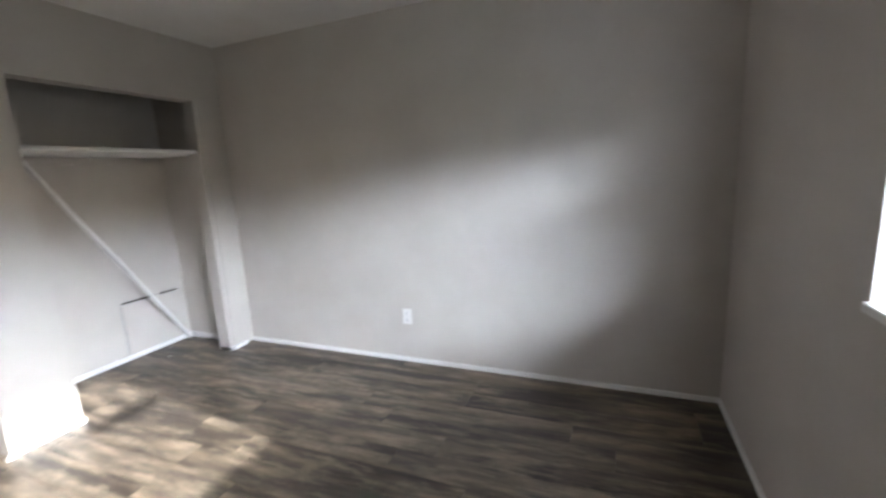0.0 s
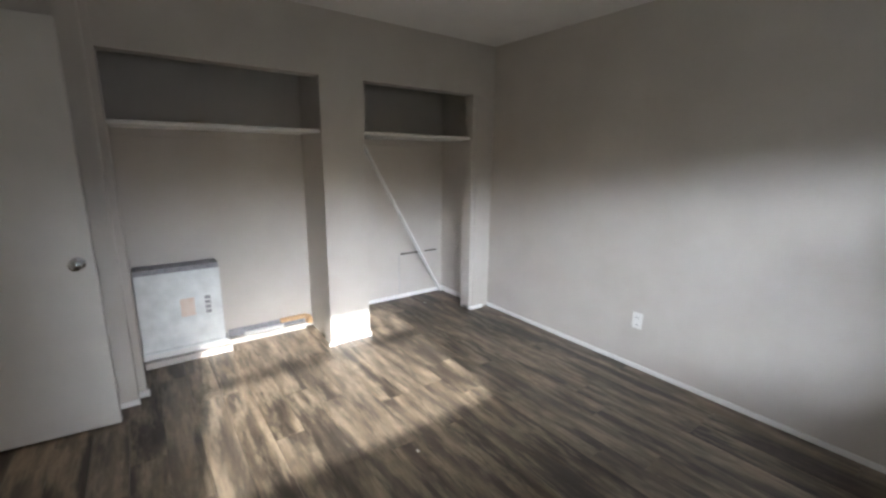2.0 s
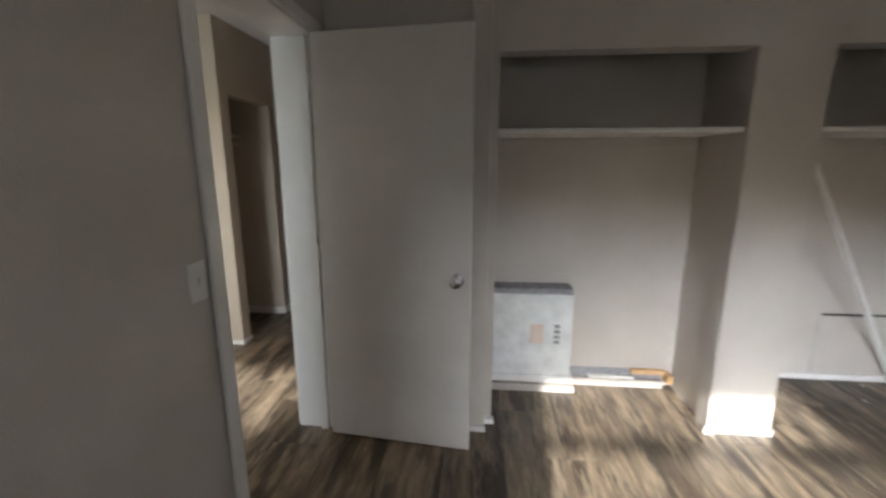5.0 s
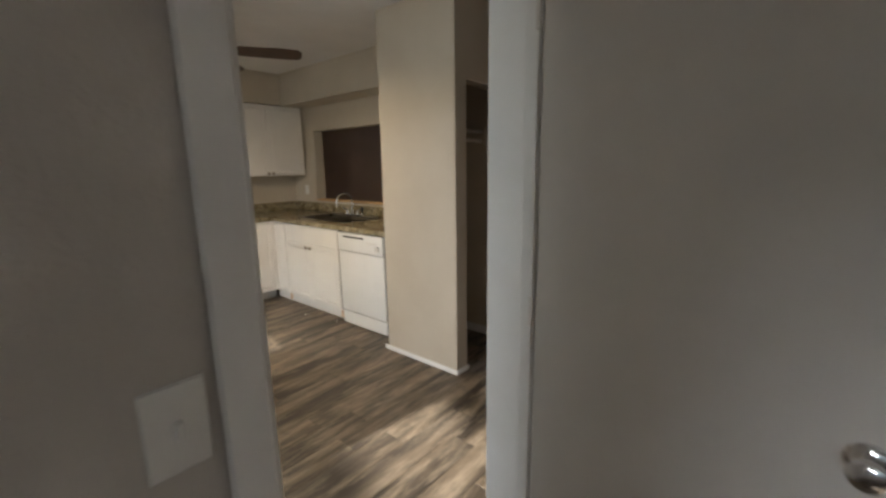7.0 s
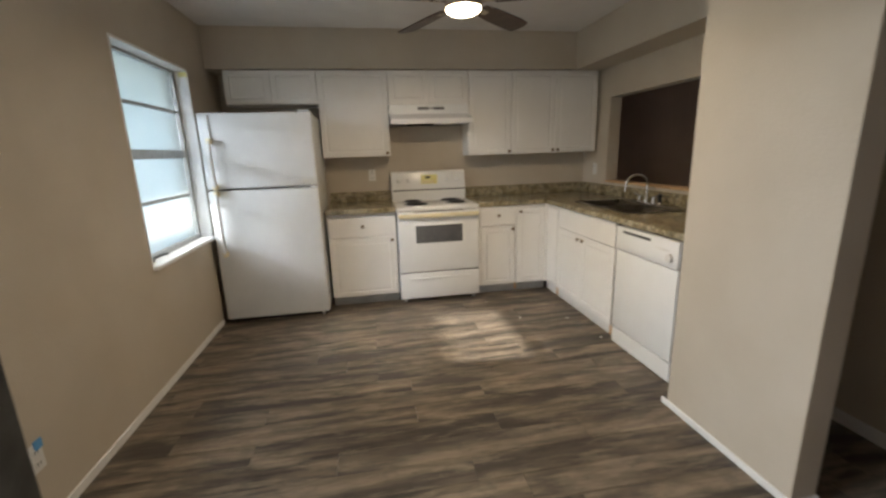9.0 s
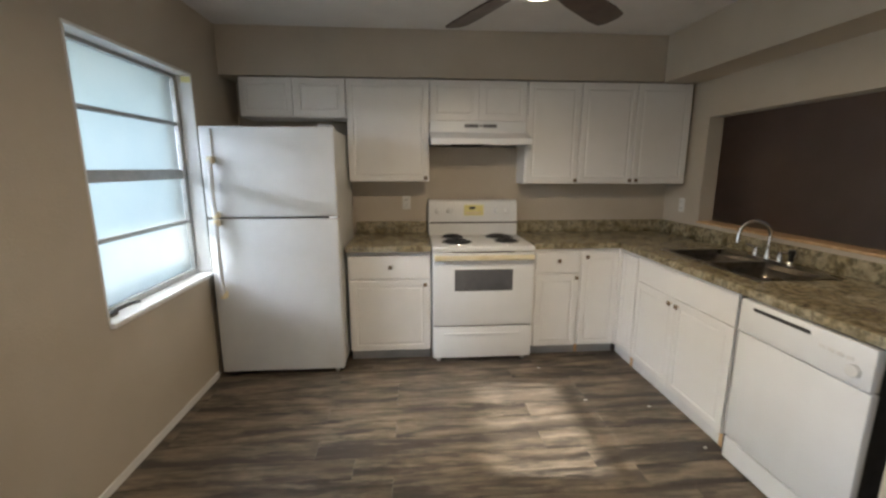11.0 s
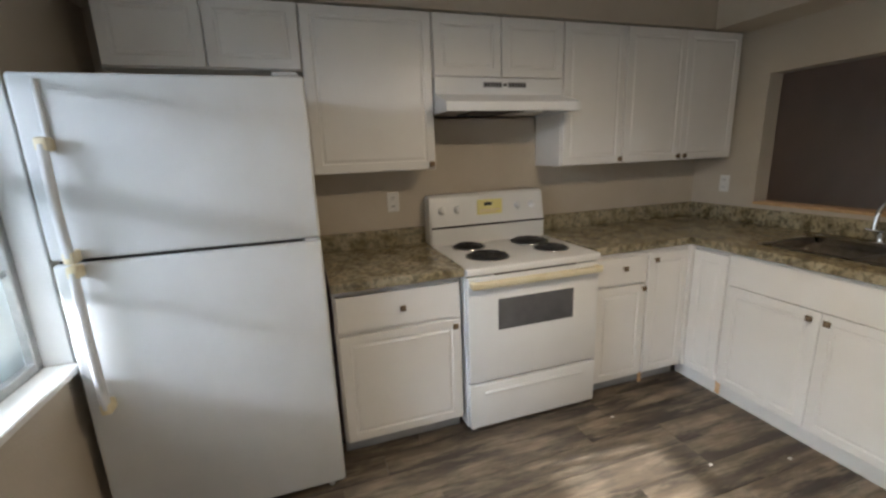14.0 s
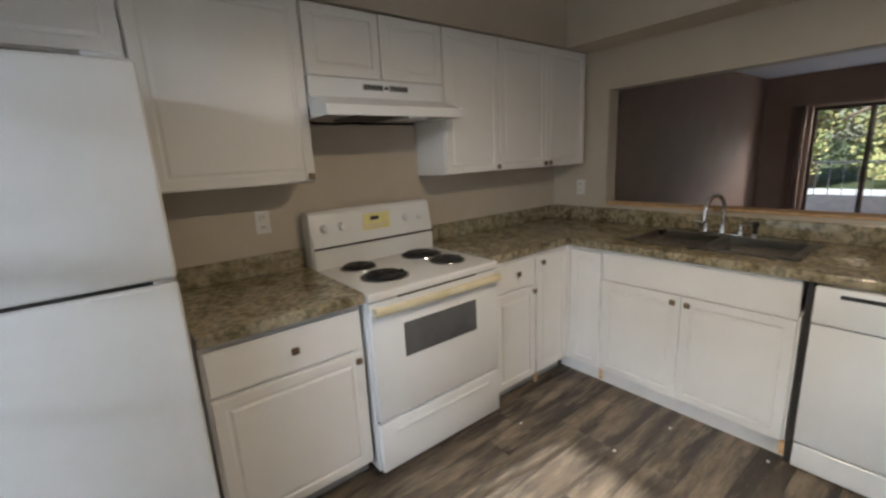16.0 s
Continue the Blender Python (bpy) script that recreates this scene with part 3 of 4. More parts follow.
arc = [(0, 0, 0.0), (0, 0, 0.13)] + [(-0.085 * (1 - math.cos(a)), 0.02 * (1 - math.cos(a)), 0.15 + 0.085 * math.sin(a)) for a in np.linspace(0, math.pi * 0.97, 14)] + [(-0.172, 0.04, 0.10)]
part("spout", tube(arc, 0.011, 14), CHROME, fc, smooth=True)
part("collar", lathe([(0.022, 0), (0.022, 0.02), (0.014, 0.045), (0.012, 0.06)]), CHROME, fc, smooth=True)
for y in (-0.09, 0.09):
    hb = part("handle_base", lathe([(0.02, 0.012), (0.018, 0.04), (0.012, 0.05), (0.012, 0.058), (0.016, 0.062), (0.001, 0.068)]), CHROME, fc, smooth=True)
    hb.matrix_local = pose(0, y, 0)
    part("lever", tube([(0, 0, 0.058), (-0.01, 0.03 * (1 if y > 0 else -1), 0.066), (-0.012, 0.06 * (1 if y > 0 else -1), 0.07)], 0.006), CHROME, hb, smooth=True)
sp = thing("side_sprayer", "chrome side sprayer beside the faucet", "sprayer", pose(2.035, -1.43, Z1 + 0.006))
part("cup", lathe([(0.022, 0), (0.02, 0.012), (0.014, 0.022)]), CHROME, sp, smooth=True)
part("head", lathe([(0.012, 0.022), (0.013, 0.05), (0.018, 0.075), (0.016, 0.09), (0.001, 0.095)]), BLACK, sp, smooth=True)


# wall cabinets
YU = -0.255


def wall_cabinet(label, x0, x1, z0, doors, z1=2.135):
    c = thing("wall_cabinet", label, "cabinet", pose(x0, YU, z0), "kitchen wall cabinets")
    part("body", boxes((0, x1 - x0 - 0.001, 0, YN - YU, 0, z1 - z0)), CAB, c)
    for x, w, kn in doors:
        front(c, "door", x, 0, 0.004, w, z1 - z0 - 0.008, kn)
    return c


wall_cabinet("low white wall cabinet over the refrigerator", -1.415, -0.632, 1.845, [(0.004, 0.384, None), (0.394, 0.384, None)])
wall_cabinet("white wall cabinet with one wide raised-panel door", -0.63, 0.0, 1.365, [(0.004, 0.62, (0.595, 0.025))])
wall_cabinet("short white wall cabinet above the range hood", 0.002, 0.768, 1.83, [(0.004, 0.376, None), (0.386, 0.376, None)])
wall_cabinet("narrow white wall cabinet with raised-panel door", 0.77, 1.205, 1.345, [(0.006, 0.425, (0.40, 0.025))])
wall_cabinet("white wall cabinet with two raised-panel doors", 1.207, 2.12, 1.345, [(0.004, 0.45, (0.425, 0.025)), (0.458, 0.45, (0.025, 0.025))])

# range hood
rh = thing("range_hood", "white under-cabinet range hood with vent slots", "range hood", pose(0.004, YN, 1.645))
bm = bmesh.new()
prof = [(0.0, 0.0), (-0.47, 0.0), (-0.47, 0.045), (-0.30, 0.10), (-0.30, 0.184), (0.0, 0.184)]
lo = [bm.verts.new((0, y, z)) for y, z in prof]
hi = [bm.verts.new((0.76, y, z)) for y, z in prof]
bm.faces.new(lo), bm.faces.new(hi[::-1])
for i in range(6):
    if i != 0:
        bm.faces.new((lo[i], lo[(i + 1) % 6], hi[(i + 1) % 6], hi[i]))
part("shell", bm, ENAMEL, rh)
part("under_panel", boxes((0.01, 0.75, -0.46, -0.01, 0.012, 0.02)), STEEL, rh, "grey underside of the hood")
part("filter", boxes((0.18, 0.42, -0.42, -0.12, 0.002, 0.012), bev=0.002), SHADOWGAP, rh, "dark grease filter")
part("lamp_lens", boxes((0.48, 0.60, -0.36, -0.22, 0.0, 0.012), bev=0.003), OUTLET, rh)
for x in (0.27, 0.415):
    v = part("vent", boxes((x, x + 0.11, -0.303, -0.2995, 0.135, 0.162)), INK, rh)
    for i in range(6):
        part("slot", boxes((x + 0.008 + i * 0.017, x + 0.018 + i * 0.017, -0.3045, -0.3025, 0.139, 0.158)), SHADOWGAP, v)
part("switch", boxes((0.388, 0.408, -0.306, -0.299, 0.142, 0.156), bev=0.002), BLACK, rh)

# stove
st = thing("electric_stove", "white freestanding electric coil range", "stove", pose(0.0, -0.66, 0))
part("body", boxes((0.002, 0.76, 0.03, 0.60, 0.035, 0.868), bev=0.003), ENAMEL, st)
part("cooktop", boxes((0.0, 0.762, -0.012, 0.60, 0.870, 0.908), bev=0.008, seg=3), ENAMEL, st, smooth=True)
bm = bmesh.new()
prof = [(0.545, 0.905), (0.548, 1.02), (0.575, 1.19), (0.60, 1.205), (0.655, 1.205), (0.655, 0.905)]
lo = [bm.verts.new((0.003, y, z)) for y, z in prof]
hi = [bm.verts.new((0.759, y, z)) for y, z in prof]
bm.faces.new(lo), bm.faces.new(hi[::-1])
for i in range(6):
    bm.faces.new((lo[i], lo[(i + 1) % 6], hi[(i + 1) % 6], hi[i]))
bmesh.ops.bevel(bm, geom=bm.edges[:], offset=0.006, segments=2, profile=0.5, affect="EDGES")
guard = part("backguard", bm, ENAMEL, st, "white control backguard", True)
part("seam", boxes((0.006, 0.756, 0.540, 0.56, 1.010, 1.020), bev=0.001), SHADOWGAP, guard)
part("end_cap", boxes((-0.004, 0.006, 0.56, 0.655, 0.91, 1.195), bev=0.004), ENAMEL, guard)
part("sticker", boxes((0.30, 0.465, 0.553, 0.557, 1.075, 1.165)), STICKER, guard, "yellow paper label on the controls")
part("clock_display", boxes((0.345, 0.395, 0.5505, 0.554, 1.128, 1.148)), BLACK, guard)
part("print_bar", boxes((0.315, 0.45, 0.5505, 0.554, 1.098, 1.104), (0.315, 0.43, 0.5505, 0.554, 1.086, 1.091)), PAPER, guard)
for x in (0.075, 0.175, 0.575, 0.675):
    k = part("knob", lathe([(0.024, 0), (0.022, 0.012), (0.018, 0.014), (0.017, 0.026), (0.001, 0.027)], 24), ENAMEL, guard, smooth=True)
    k.matrix_local = pose(x, 0.556, 1.115, 82)
    part("pointer", boxes((-0.003, 0.003, -0.018, 0.018, 0.026, 0.032), bev=0.001), ENAMEL, k)
for x, y, r in ((0.19, 0.44, 0.078), (0.20, 0.19, 0.098), (0.575, 0.42, 0.098), (0.59, 0.20, 0.078)):
    bn = part("burner", lathe([(r + 0.022, 0.910), (r + 0.020, 0.914), (r + 0.008, 0.912), (r * 0.5, 0.904), (0.01, 0.903)], 36), CHROME, st, "chrome drip pan with black coil", True)
    bn.matrix_local = pose(x, y, 0)
    part("pan", lathe([(r + 0.012, 0.9135), (r * 0.4, 0.9065), (0.002, 0.9062)], 36), COIL, bn, smooth=True)
    n = 150
    part("coil", tube([((0.018 + (r - 0.022) * i / n) * math.cos(2 * math.pi * 4 * i / n), (0.018 + (r - 0.022) * i / n) * math.sin(2 * math.pi * 4 * i / n), 0.922) for i in range(n + 1)], 0.0052, 6), COIL, bn, smooth=True)
dr = part("oven_door", boxes((0.006, 0.756, -0.008, 0.03, 0.302, 0.862), bev=0.006, seg=2), ENAMEL, st, smooth=True)
part("oven_window", boxes((0.165, 0.600, -0.0105, -0.007, 0.575, 0.738), bev=0.001), OVENGLASS, dr, "smoked oven window")
part("handle_bar", boxes((0.012, 0.750, -0.052, -0.032, 0.812, 0.850), bev=0.009, seg=3), YELLOWED, dr, "yellowed plastic oven handle", True)
for x in (0.014, 0.724):
    part("handle_post", boxes((x, x + 0.024, -0.034, -0.006, 0.816, 0.846), bev=0.003), YELLOWED, dr)
part("vent_slot", boxes((0.15, 0.61, -0.006, 0.0295, 0.863, 0.869)), SHADOWGAP, st)
dw = part("storage_drawer", boxes((0.006, 0.756, -0.008, 0.03, 0.045, 0.290), bev=0.006, seg=2), ENAMEL, st, smooth=True)
part("drawer_pull", boxes((0.09, 0.672, -0.018, -0.006, 0.228, 0.246), bev=0.005, seg=2), ENAMEL, dw, smooth=True)
part("gap", boxes((0.012, 0.75, 0.012, 0.0295, 0.289, 0.303)), SHADOWGAP, st)
for x in (0.05, 0.71):
    for y in (0.06, 0.55):
        part("foot", add_cyl(bmesh.new(), (x, y, 0.018), 0.018, 0.036, seg=14), GREYTRIM, st)

# refrigerator
fr = thing("refrigerator", "white top-freezer refrigerator with textured doors", "refrigerator", pose(-1.497, -0.77, 0))
FW = 0.854
part("cabinet", boxes((0.004, FW - 0.004, 0.07, 0.73, 0.04, 1.72), bev=0.004), FRIDGE, fr)
part("freezer_door", boxes((0, FW, 0, 0.062, 1.148, 1.735), bev=0.012, seg=3), FRIDGE, fr, smooth=True)
part("fresh_food_door", boxes((0, FW, 0, 0.062, 0.038, 1.135), bev=0.012, seg=3), FRIDGE, fr, smooth=True)
part("gasket", boxes((0.012, FW - 0.012, 0.062, 0.07, 0.06, 1.73)), GREYTRIM, fr)
part("door_gap", boxes((0.015, FW - 0.06, 0.02, 0.065, 1.134, 1.149)), SHADOWGAP, fr)
part("center_hinge", boxes((FW - 0.06, FW - 0.004, 0.006, 0.07, 1.1345, 1.1485), bev=0.002), CHROME, fr)
part("top_hinge", boxes((FW - 0.11, FW - 0.02, 0.02, 0.12, 1.736, 1.752), bev=0.006), FRIDGE, fr)
part("toe_grille", boxes((0.02, FW - 0.02, 0.05, 0.07, 0.008, 0.05)), BLACK, fr)
part("foot", add_cyl(bmesh.new(), (FW - 0.06, 0.045, 0.022), 0.013, 0.044, seg=14), OUTLET, fr)
part("foot", add_cyl(bmesh.new(), (0.06, 0.045, 0.022), 0.013, 0.044, seg=14), BLACK, fr)
for z0, z1 in ((1.165, 1.52), (0.62, 1.115)):
    h = part("handle", tube([(0.075, -0.045, z0), (0.073, -0.05, (z0 + z1) / 2), (0.075, -0.045, z1)], 0.015, 12), FRIDGE, fr, "long white vertical door handle", True)
    for z in (z0, z1):
        part("handle_mount", boxes((0.058, 0.092, -0.058, 0.001, z - 0.022, z + 0.022), bev=0.009, seg=2), YELLOWED, h, smooth=True)
part("trim_strip", boxes((0.068, 0.082, -0.012, 0.002, 1.52, 1.715), bev=0.004), FRIDGE, fr)

# dishwasher
dws = thing("dishwasher", "white built-in dishwasher under the worktop", "dishwasher", pose(XF - 0.030, -1.812, 0, 0, 0, -90))
part("tub", boxes((0.004, 0.596, 0.03, 0.58, 0.02, 0.868)), BLACK, dws)
part("control_panel", boxes((0, 0.60, -0.012, 0.03, 0.70, 0.862), bev=0.008, seg=2), ENAMEL, dws, smooth=True)
part("door_panel", boxes((0, 0.60, -0.004, 0.03, 0.135, 0.695), bev=0.005, seg=2), ENAMEL, dws, smooth=True)
part("kick_panel", boxes((0, 0.60, 0.0, 0.03, 0.008, 0.125), bev=0.004), ENAMEL, dws)
part("latch_slot", boxes((0.08, 0.36, -0.0135, -0.011, 0.822, 0.838)), BLACK, dws)
for i in range(4):
    part("button", boxes((0.40 + 0.035 * i, 0.425 + 0.035 * i, -0.015, -0.011, 0.79, 0.805), bev=0.001), OUTLET, dws)
part("dial", add_cyl(bmesh.new(), (0.54, -0.02, 0.76), 0.024, 0.02, "y", bev=0.003), OUTLET, dws)
part("side_strip", boxes((-0.028, -0.006, 0.02, 0.5, 0.0, 0.868)), SHADOWGAP, dws, "dark gap beside the dishwasher")
part("clip", boxes((0.05, 0.35, -0.004, 0.02, 0.866, 0.873)), STEEL, dws)


# outlets and switches
def plate(name, label, m, kindof, taped=False):
    p = thing(name, label, "outlet" if kindof == "o" else "switch", m)
    part("cover", boxes((-0.036, 0.036, -0.006, 0, -0.058, 0.058), bev=0.003), OUTLET, p)
    if kindof == "o":
        for z in (-0.025, 0.025):
            s = part("socket", boxes((-0.017, 0.017, -0.009, -0.005, z - 0.016, z + 0.016), bev=0.003), OUTLET, p)
            part("slot", boxes((-0.008, -0.005, -0.0095, -0.0085, z - 0.006, z + 0.008)), BLACK, s)
            part("slot", boxes((0.005, 0.008, -0.0095, -0.0085, z - 0.006, z + 0.008)), BLACK, s)
    else:
        part("toggle", boxes((-0.005, 0.005, -0.016, -0.005, -0.012, 0.012), bev=0.002), OUTLET, p)
    if taped:
        part("tape", boxes((-0.004, 0.034, -0.012, -0.0062, 0.030, 0.068), bev=0.001), BLUE, p, "scrap of blue tape")
    return p


plate("wall_outlet", "white duplex outlet on the bedroom wall", pose(-1.088, -8.07, 0.347, 0, 0, 180), "o")
plate("wall_outlet", "white outlet with blue tape on the kitchen wall", pose(XW, -2.77, 0.30, 0, 0, 90), "o", True)
plate("wall_outlet", "white duplex outlet above the worktop", pose(-0.19, YN, 1.175), "o")
plate("wall_outlet", "white outlet beside the pass-through", pose(XE, -0.235, 1.165, 0, 0, -90), "o")
plate("light_switch", "white light switch beside the bedroom doorway", pose(-0.655, YB0, 1.125), "s")

# ceiling fan
fan = thing("ceiling_fan", "brushed nickel ceiling fan with five dark blades and a lit bowl", "ceiling fan", pose(0.36, -1.90, KC))
part("canopy", lathe([(0.001, 0.0), (0.075, 0.0), (0.075, -0.02), (0.06, -0.055), (0.03, -0.07), (0.001, -0.07)]), NICKEL, fan, smooth=True)
part("downrod", add_cyl(bmesh.new(), (0, 0, -0.11), 0.013, 0.10), NICKEL, fan, smooth=True)
part("motor_housing", lathe([(0.001, -0.14), (0.04, -0.145), (0.085, -0.18), (0.115, -0.225), (0.118, -0.27), (0.10, -0.30), (0.105, -0.305), (0.105, -0.325), (0.001, -0.325)]), NICKEL, fan, smooth=True)
part("light_bowl", lathe([(0.098, -0.325), (0.095, -0.337), (0.07, -0.352), (0.035, -0.361), (0.001, -0.363)]), LIT, fan, "glowing frosted glass light bowl", True)
for i in range(5):
    bl = bmesh.new()
    pts = [(0.17, -0.045), (0.30, -0.062), (0.55, -0.07), (0.645, -0.064), (0.668, -0.03), (0.668, 0.03), (0.645, 0.064), (0.55, 0.07), (0.30, 0.062), (0.17, 0.045)]
    f = bl.faces.new([bl.verts.new((x, y, 0)) for x, y in pts])
    ext = bmesh.ops.extrude_face_region(bl, geom=[f])
    bmesh.ops.translate(bl, verts=[v for v in ext["geom"] if isinstance(v, bmesh.types.BMVert)], vec=(0, 0, 0.007))
    ob = part("blade", bl, BLADE, fan, "dark walnut fan blade")
    ob.matrix_local = pose(0, 0, -0.295, 0, 0, -102 + 72 * i) @ pose(0, 0, 0, -12)
    part("blade_iron", boxes((0.09, 0.24, -0.018, 0.018, -0.006, -0.0005), bev=0.002), NICKEL, ob)

# ---- bedroom closets ----
for y0, y1, x1, lab in ((-6.449, -5.271, 0.949, "long white closet shelf across the wide bay"), (-7.989, -6.779, 1.129, "white closet shelf across the narrow bay")):
    s = thing("closet_shelf", lab, "shelf")
    part("board", boxes((CX + 0.121, x1, max(y0, -7.985), y1, 1.602, 1.622), bev=0.002), TRIM, s)
    part("front_edge", boxes((CX + 0.03, CX + 0.12, max(y0, -7.829), y1, 1.600, 1.623), bev=0.003), TRIM, s)
    part("cleat", boxes((x1 - 0.02, x1, max(y0, -7.985) + 0.002, y1 - 0.002, 1.55, 1.60), bev=0.002), BEDWALL, s)
lb = solid("leaning_batten", boxes((-0.014, 0.014, -0.009, 0.009, 0.0, 1.0), bev=0.002), TRIM, "thin white wooden batten leaning in the closet bay", "batten")
a, c = Vector((1.095, -7.955, 0.004)), Vector((0.60, -6.80, 1.595))
lb.matrix_world = Matrix.Translation(a) @ (c - a).to_track_quat("Z", "Y").to_matrix().to_4x4() @ Matrix.Diagonal((1, 1, (c - a).length, 1))
ap = thing("access_panel", "white access panel cut low in the closet wall", "panel")
part("board", boxes((1.122, 1.13, -7.92, -7.46, 0.045, 0.455), bev=0.002), BEDWALL, ap)
for y0, y1 in ((-7.92, -7.77), (-7.73, -7.47)):
    part("slit", boxes((1.124, 1.1305, y0, y1, 0.460, 0.474)), SHADOWGAP, ap, "dark open slit")
part("joint", boxes((1.1265, 1.1305, -7.458, -7.450, 0.05, 0.455)), GREYTRIM, ap)
# galvanised duct box
db = thing("duct_box", "galvanised sheet metal duct box standing in the closet", "duct")
part("shell", boxes((0.80, 0.949, -5.775, -5.272, 0.105, 0.655), bev=0.004), GALV, db)
part("top_opening", boxes((0.806, 0.949, -5.77, -5.275, 0.655, 0.69), bev=0.002), INK, db, "dark upper lip")
part("seam_flange", boxes((0.792, 0.80, -5.782, -5.272, 0.10, 0.118), bev=0.002), GALV, db)
part("paper_label", boxes((0.7985, 0.8005, -5.60, -5.515, 0.33, 0.46)), PAPER, db, "tan paper label")
for i in range(4):
    part("print_bar", boxes((0.7985, 0.8005, -5.70, -5.665, 0.33 + 0.035 * i, 0.355 + 0.035 * i)), INK, db)
ld = thing("closet_platform", "white painted board ledge under the duct box", "ledge")
part("upper_board", boxes((0.80, 0.949, -5.80, -5.272, 0.06, 0.10), bev=0.003), TRIM, ld)
part("lower_board", boxes((0.79, 0.949, -5.81, -5.272, 0.0, 0.045), bev=0.003), BEDWALL, ld)
cut = thing("floor_cutout", "rough cut wall opening with raw wood and white debris", "opening")
part("face_board", boxes((0.90, 0.949, -6.40, -5.812, 0.0, 0.05), bev=0.003), BEDWALL, cut)
part("grey_back", boxes((0.940, 0.949, -6.40, -5.812, 0.05, 0.11)), INK, cut)
part("raw_wood", boxes((0.915, 0.9485, -6.42, -6.20, 0.085, 0.118), (0.87, 0.9485, -6.45, -6.41, 0.045, 0.105), bev=0.003), RAWWOOD, cut, "raw orange pine edge")
part("white_scrap", boxes((0.905, 0.93, -6.22, -5.92, 0.05, 0.075), bev=0.003), OUTLET, cut)
for i, (x, y) in enumerate(((-0.95, -6.35), (1.05, -7.75), (0.85, -7.6), (1.32, -1.35), (0.95, -1.25), (1.40, -1.75), (0.78, -0.80))):
    solid("paint_chip", boxes((x, x + 0.018, y, y + 0.012, 0.0005, 0.004), bev=0.001), OUTLET, "small white paint chip on the plank floor", "debris", "paint chips on the floor")
solid("paint_chip", boxes((0.425, 0.45, -6.47, -6.425, 0.0005, 0.02), bev=0.004), OUTLET, "white plaster crumb at the pillar foot", "debris", "paint chips on the floor")

# ---- outside ----
structure("ground", boxes((-300, 300, -300, 300, -0.5, -0.16)), GRASS, "grass ground reaching the horizon", "ground")
structure("porch_slab", boxes((-4.3, XW - 0.2, -9, 14, -0.2, -0.02)), CONCRETE, "concrete porch slab", "porch")
# added wall, made to glow; its top edge cuts off the low sun
structure("backdrop", boxes((-4.5, -4.4, -4.15, 14, -0.2, 2.085)), GLOWWALL, "added pale wall across the porch, made to glow", "backdrop")
# far wall added to hide the low sky from the bedroom window
structure("backdrop", boxes((-18.2, -18.0, -40, -4.7, -0.2, 5.4)), STUCCO, "far wall added to block the low sky", "backdrop")
structure("neighbour_building", boxes((13.0, 20.0, 1.5, 5.5, -0.2, 4.0)), STUCCO, "pale neighbouring building beyond the balcony", "building")
structure("pavement", boxes((13.2, 17.0, -14, 14, -0.3, -0.13)), STUCCO, "pale sunlit concrete drive beyond the balcony", "pavement")
structure("balcony_slab", boxes((8.6, 10.2, -4, 2, -0.2, -0.02)), CONCRETE, "concrete balcony floor", "balcony")
structure("balcony_parapet", boxes((10.1, 10.2, -4, 2, -0.02, 0.36)), CONCRETE, "grey balcony parapet", "parapet")
rl = thing("balcony_railing", "thin metal railing over the balcony parapet", "railing")
part("top_rail", tube([(10.15, -4, 0.98), (10.15, 2, 0.98)], 0.02), ALU, rl)
for i in range(31):
    part("baluster", boxes((10.143, 10.157, -4 + 0.2 * i - 0.006, -4 + 0.2 * i + 0.006, 0.36, 0.97)), ALU, rl)
rng = random.Random(5)


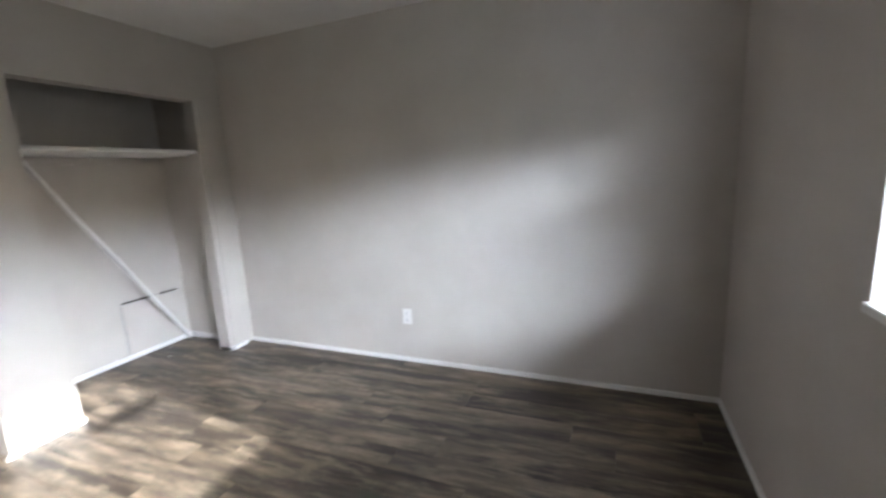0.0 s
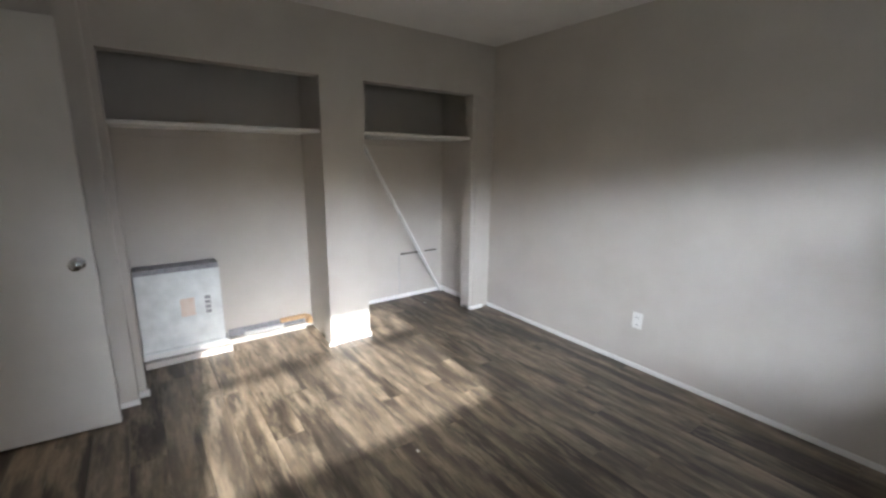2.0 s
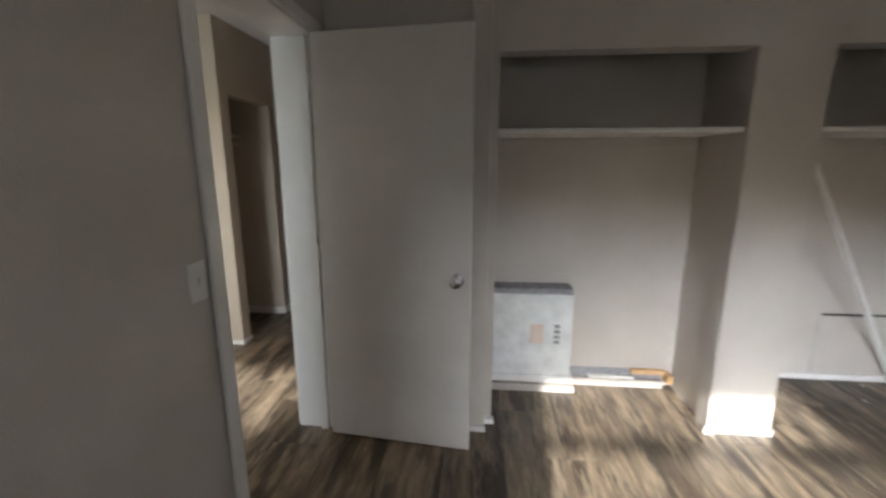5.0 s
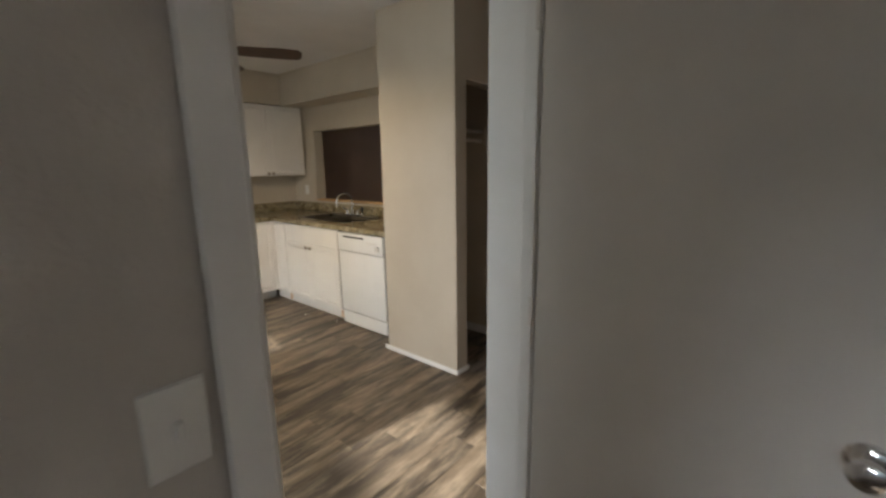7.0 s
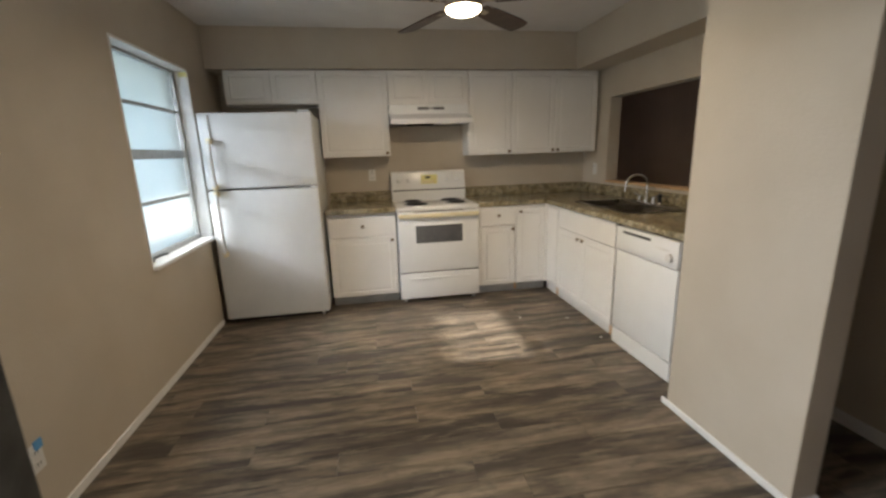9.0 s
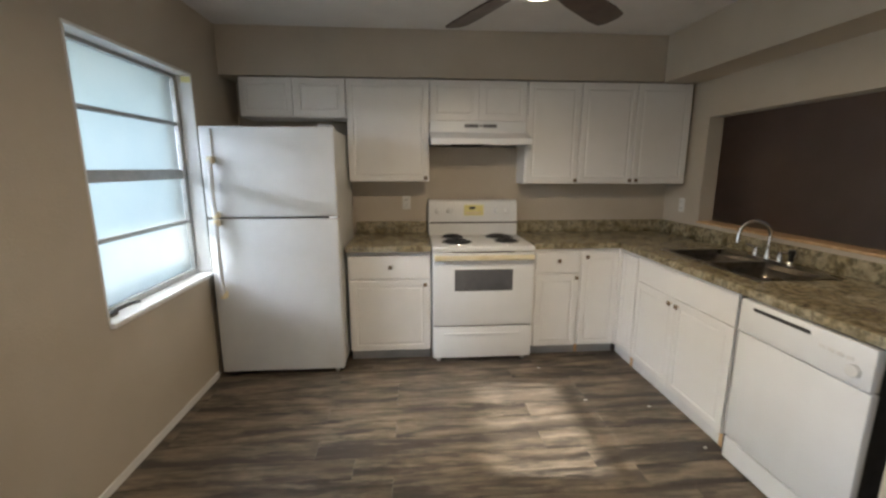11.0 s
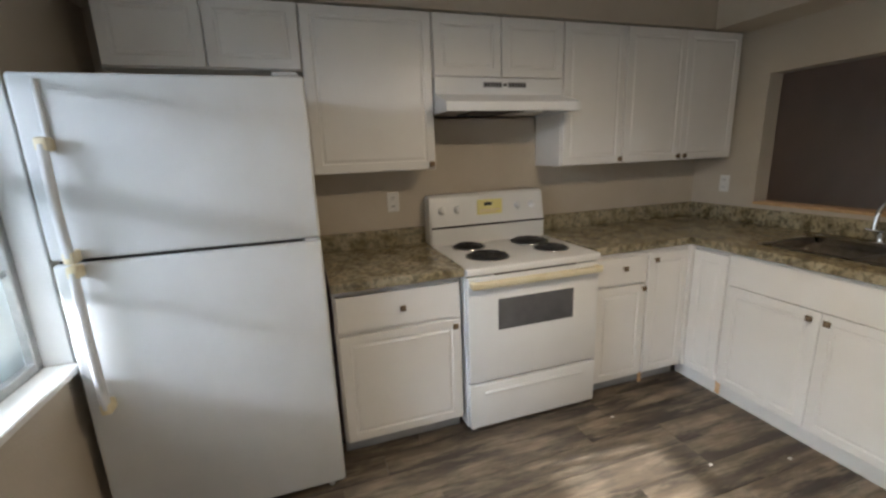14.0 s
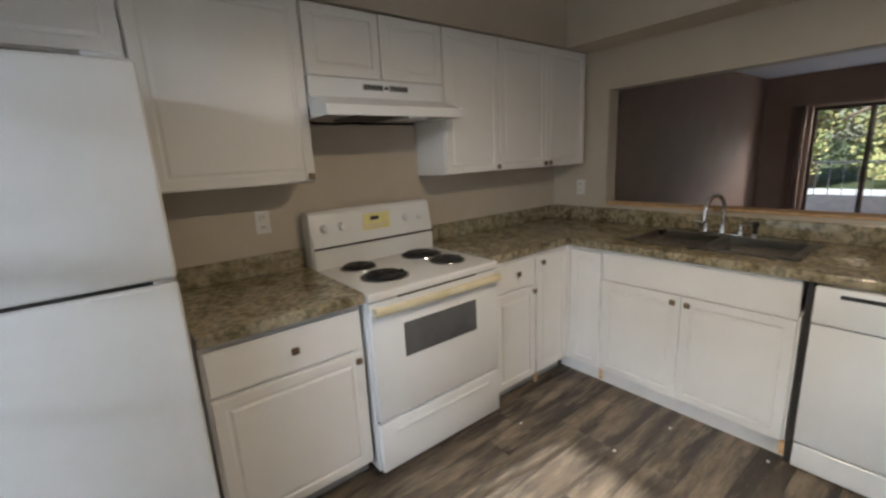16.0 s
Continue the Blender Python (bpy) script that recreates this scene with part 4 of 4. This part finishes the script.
def tree(x, y, h, seed):
    r = random.Random(seed)
    tr_ = thing("tree", "leafy tree with mixed green and yellow foliage", "tree", pose(x, y, -0.2), "trees beyond the balcony")
    part("trunk", tube([(0, 0, 0), (0.1, 0.05, h * 0.3), (0.0, 0.15, h * 0.6), (0.05, 0.1, h * 0.85)], 0.14, 8), BARK, tr_)
    for i in range(5):
        a = r.uniform(0, 6.28)
        part("limb", tube([(0.05, 0.05, h * (0.3 + 0.1 * i)), (0.8 * math.cos(a), 0.8 * math.sin(a), h * (0.42 + 0.1 * i)), (1.6 * math.cos(a), 1.6 * math.sin(a), h * (0.5 + 0.1 * i))], 0.05, 6), BARK, tr_)
    vs, fs = [], []
    blobs = [(r.gauss(0, 1.1), r.gauss(0, 1.1), h * r.uniform(0.15, 1.0), r.uniform(0.4, 1.0)) for _ in range(30)]
    for bx, by, bz, br in blobs:
        for _ in range(300):
            d = Vector((r.gauss(0, 1), r.gauss(0, 1), r.gauss(0, 1))).normalized() * br * r.uniform(0.5, 1)
            p = Vector((bx, by, bz)) + d
            u = Vector((r.gauss(0, 1), r.gauss(0, 1), r.gauss(0, 1))).normalized() * 0.06
            w = u.cross(Vector((r.gauss(0, 1), r.gauss(0, 1), r.gauss(0, 1)))).normalized() * 0.042
            n = len(vs)
            vs += [p - u, p + w, p + u, p - w]
            fs.append((n, n + 1, n + 2, n + 3))
    me = bpy.data.meshes.new("crown")
    me.from_pydata([tuple(v) for v in vs], [], fs)
    me.materials.append(LEAF)
    new("crown", me).parent = tr_
    return tr_


for i, (x, y) in enumerate(((18, -4.5), (19, -1.6), (17.5, 1.2), (20, 3.6), (22, 0.0), (23, -3.2), (24, 6.0), (21, -7.5))):
    tree(x, y, rng.uniform(3.2, 4.6), 11 + i)

# ---- floor planks ----
floor_ob = bpy.data.objects["floor"]
PW, PL = 0.152, 1.22
plank_meshes = {}


def plank_mesh(length, width):
    key = (round(length, 3), round(width, 3))
    if key not in plank_meshes:
        bm = boxes((0.0006, length - 0.0006, 0.0006, width - 0.0006, -0.0135, 0.0), bev=0.0011)
        plank_meshes[key] = mesh_of("plank", bm, PLANK)
    return plank_meshes[key]


rng = random.Random(3)
y = -8.07
while y < 0.0:
    x_end = 2.19
    lo_x = -3.04 if y < -4.30 else XW
    start = -3.3 - rng.choice((0.0, 0.2, 0.41, 0.61, 0.81, 1.02))
    x = start
    while x < x_end:
        a, c = max(x, lo_x), min(x + PL, x_end)
        if c - a > 0.02:
            o = new("plank", plank_mesh(c - a, PW))
            o.parent = floor_ob
            o.location = (a, y, 0)
        x += PL
    y += PW
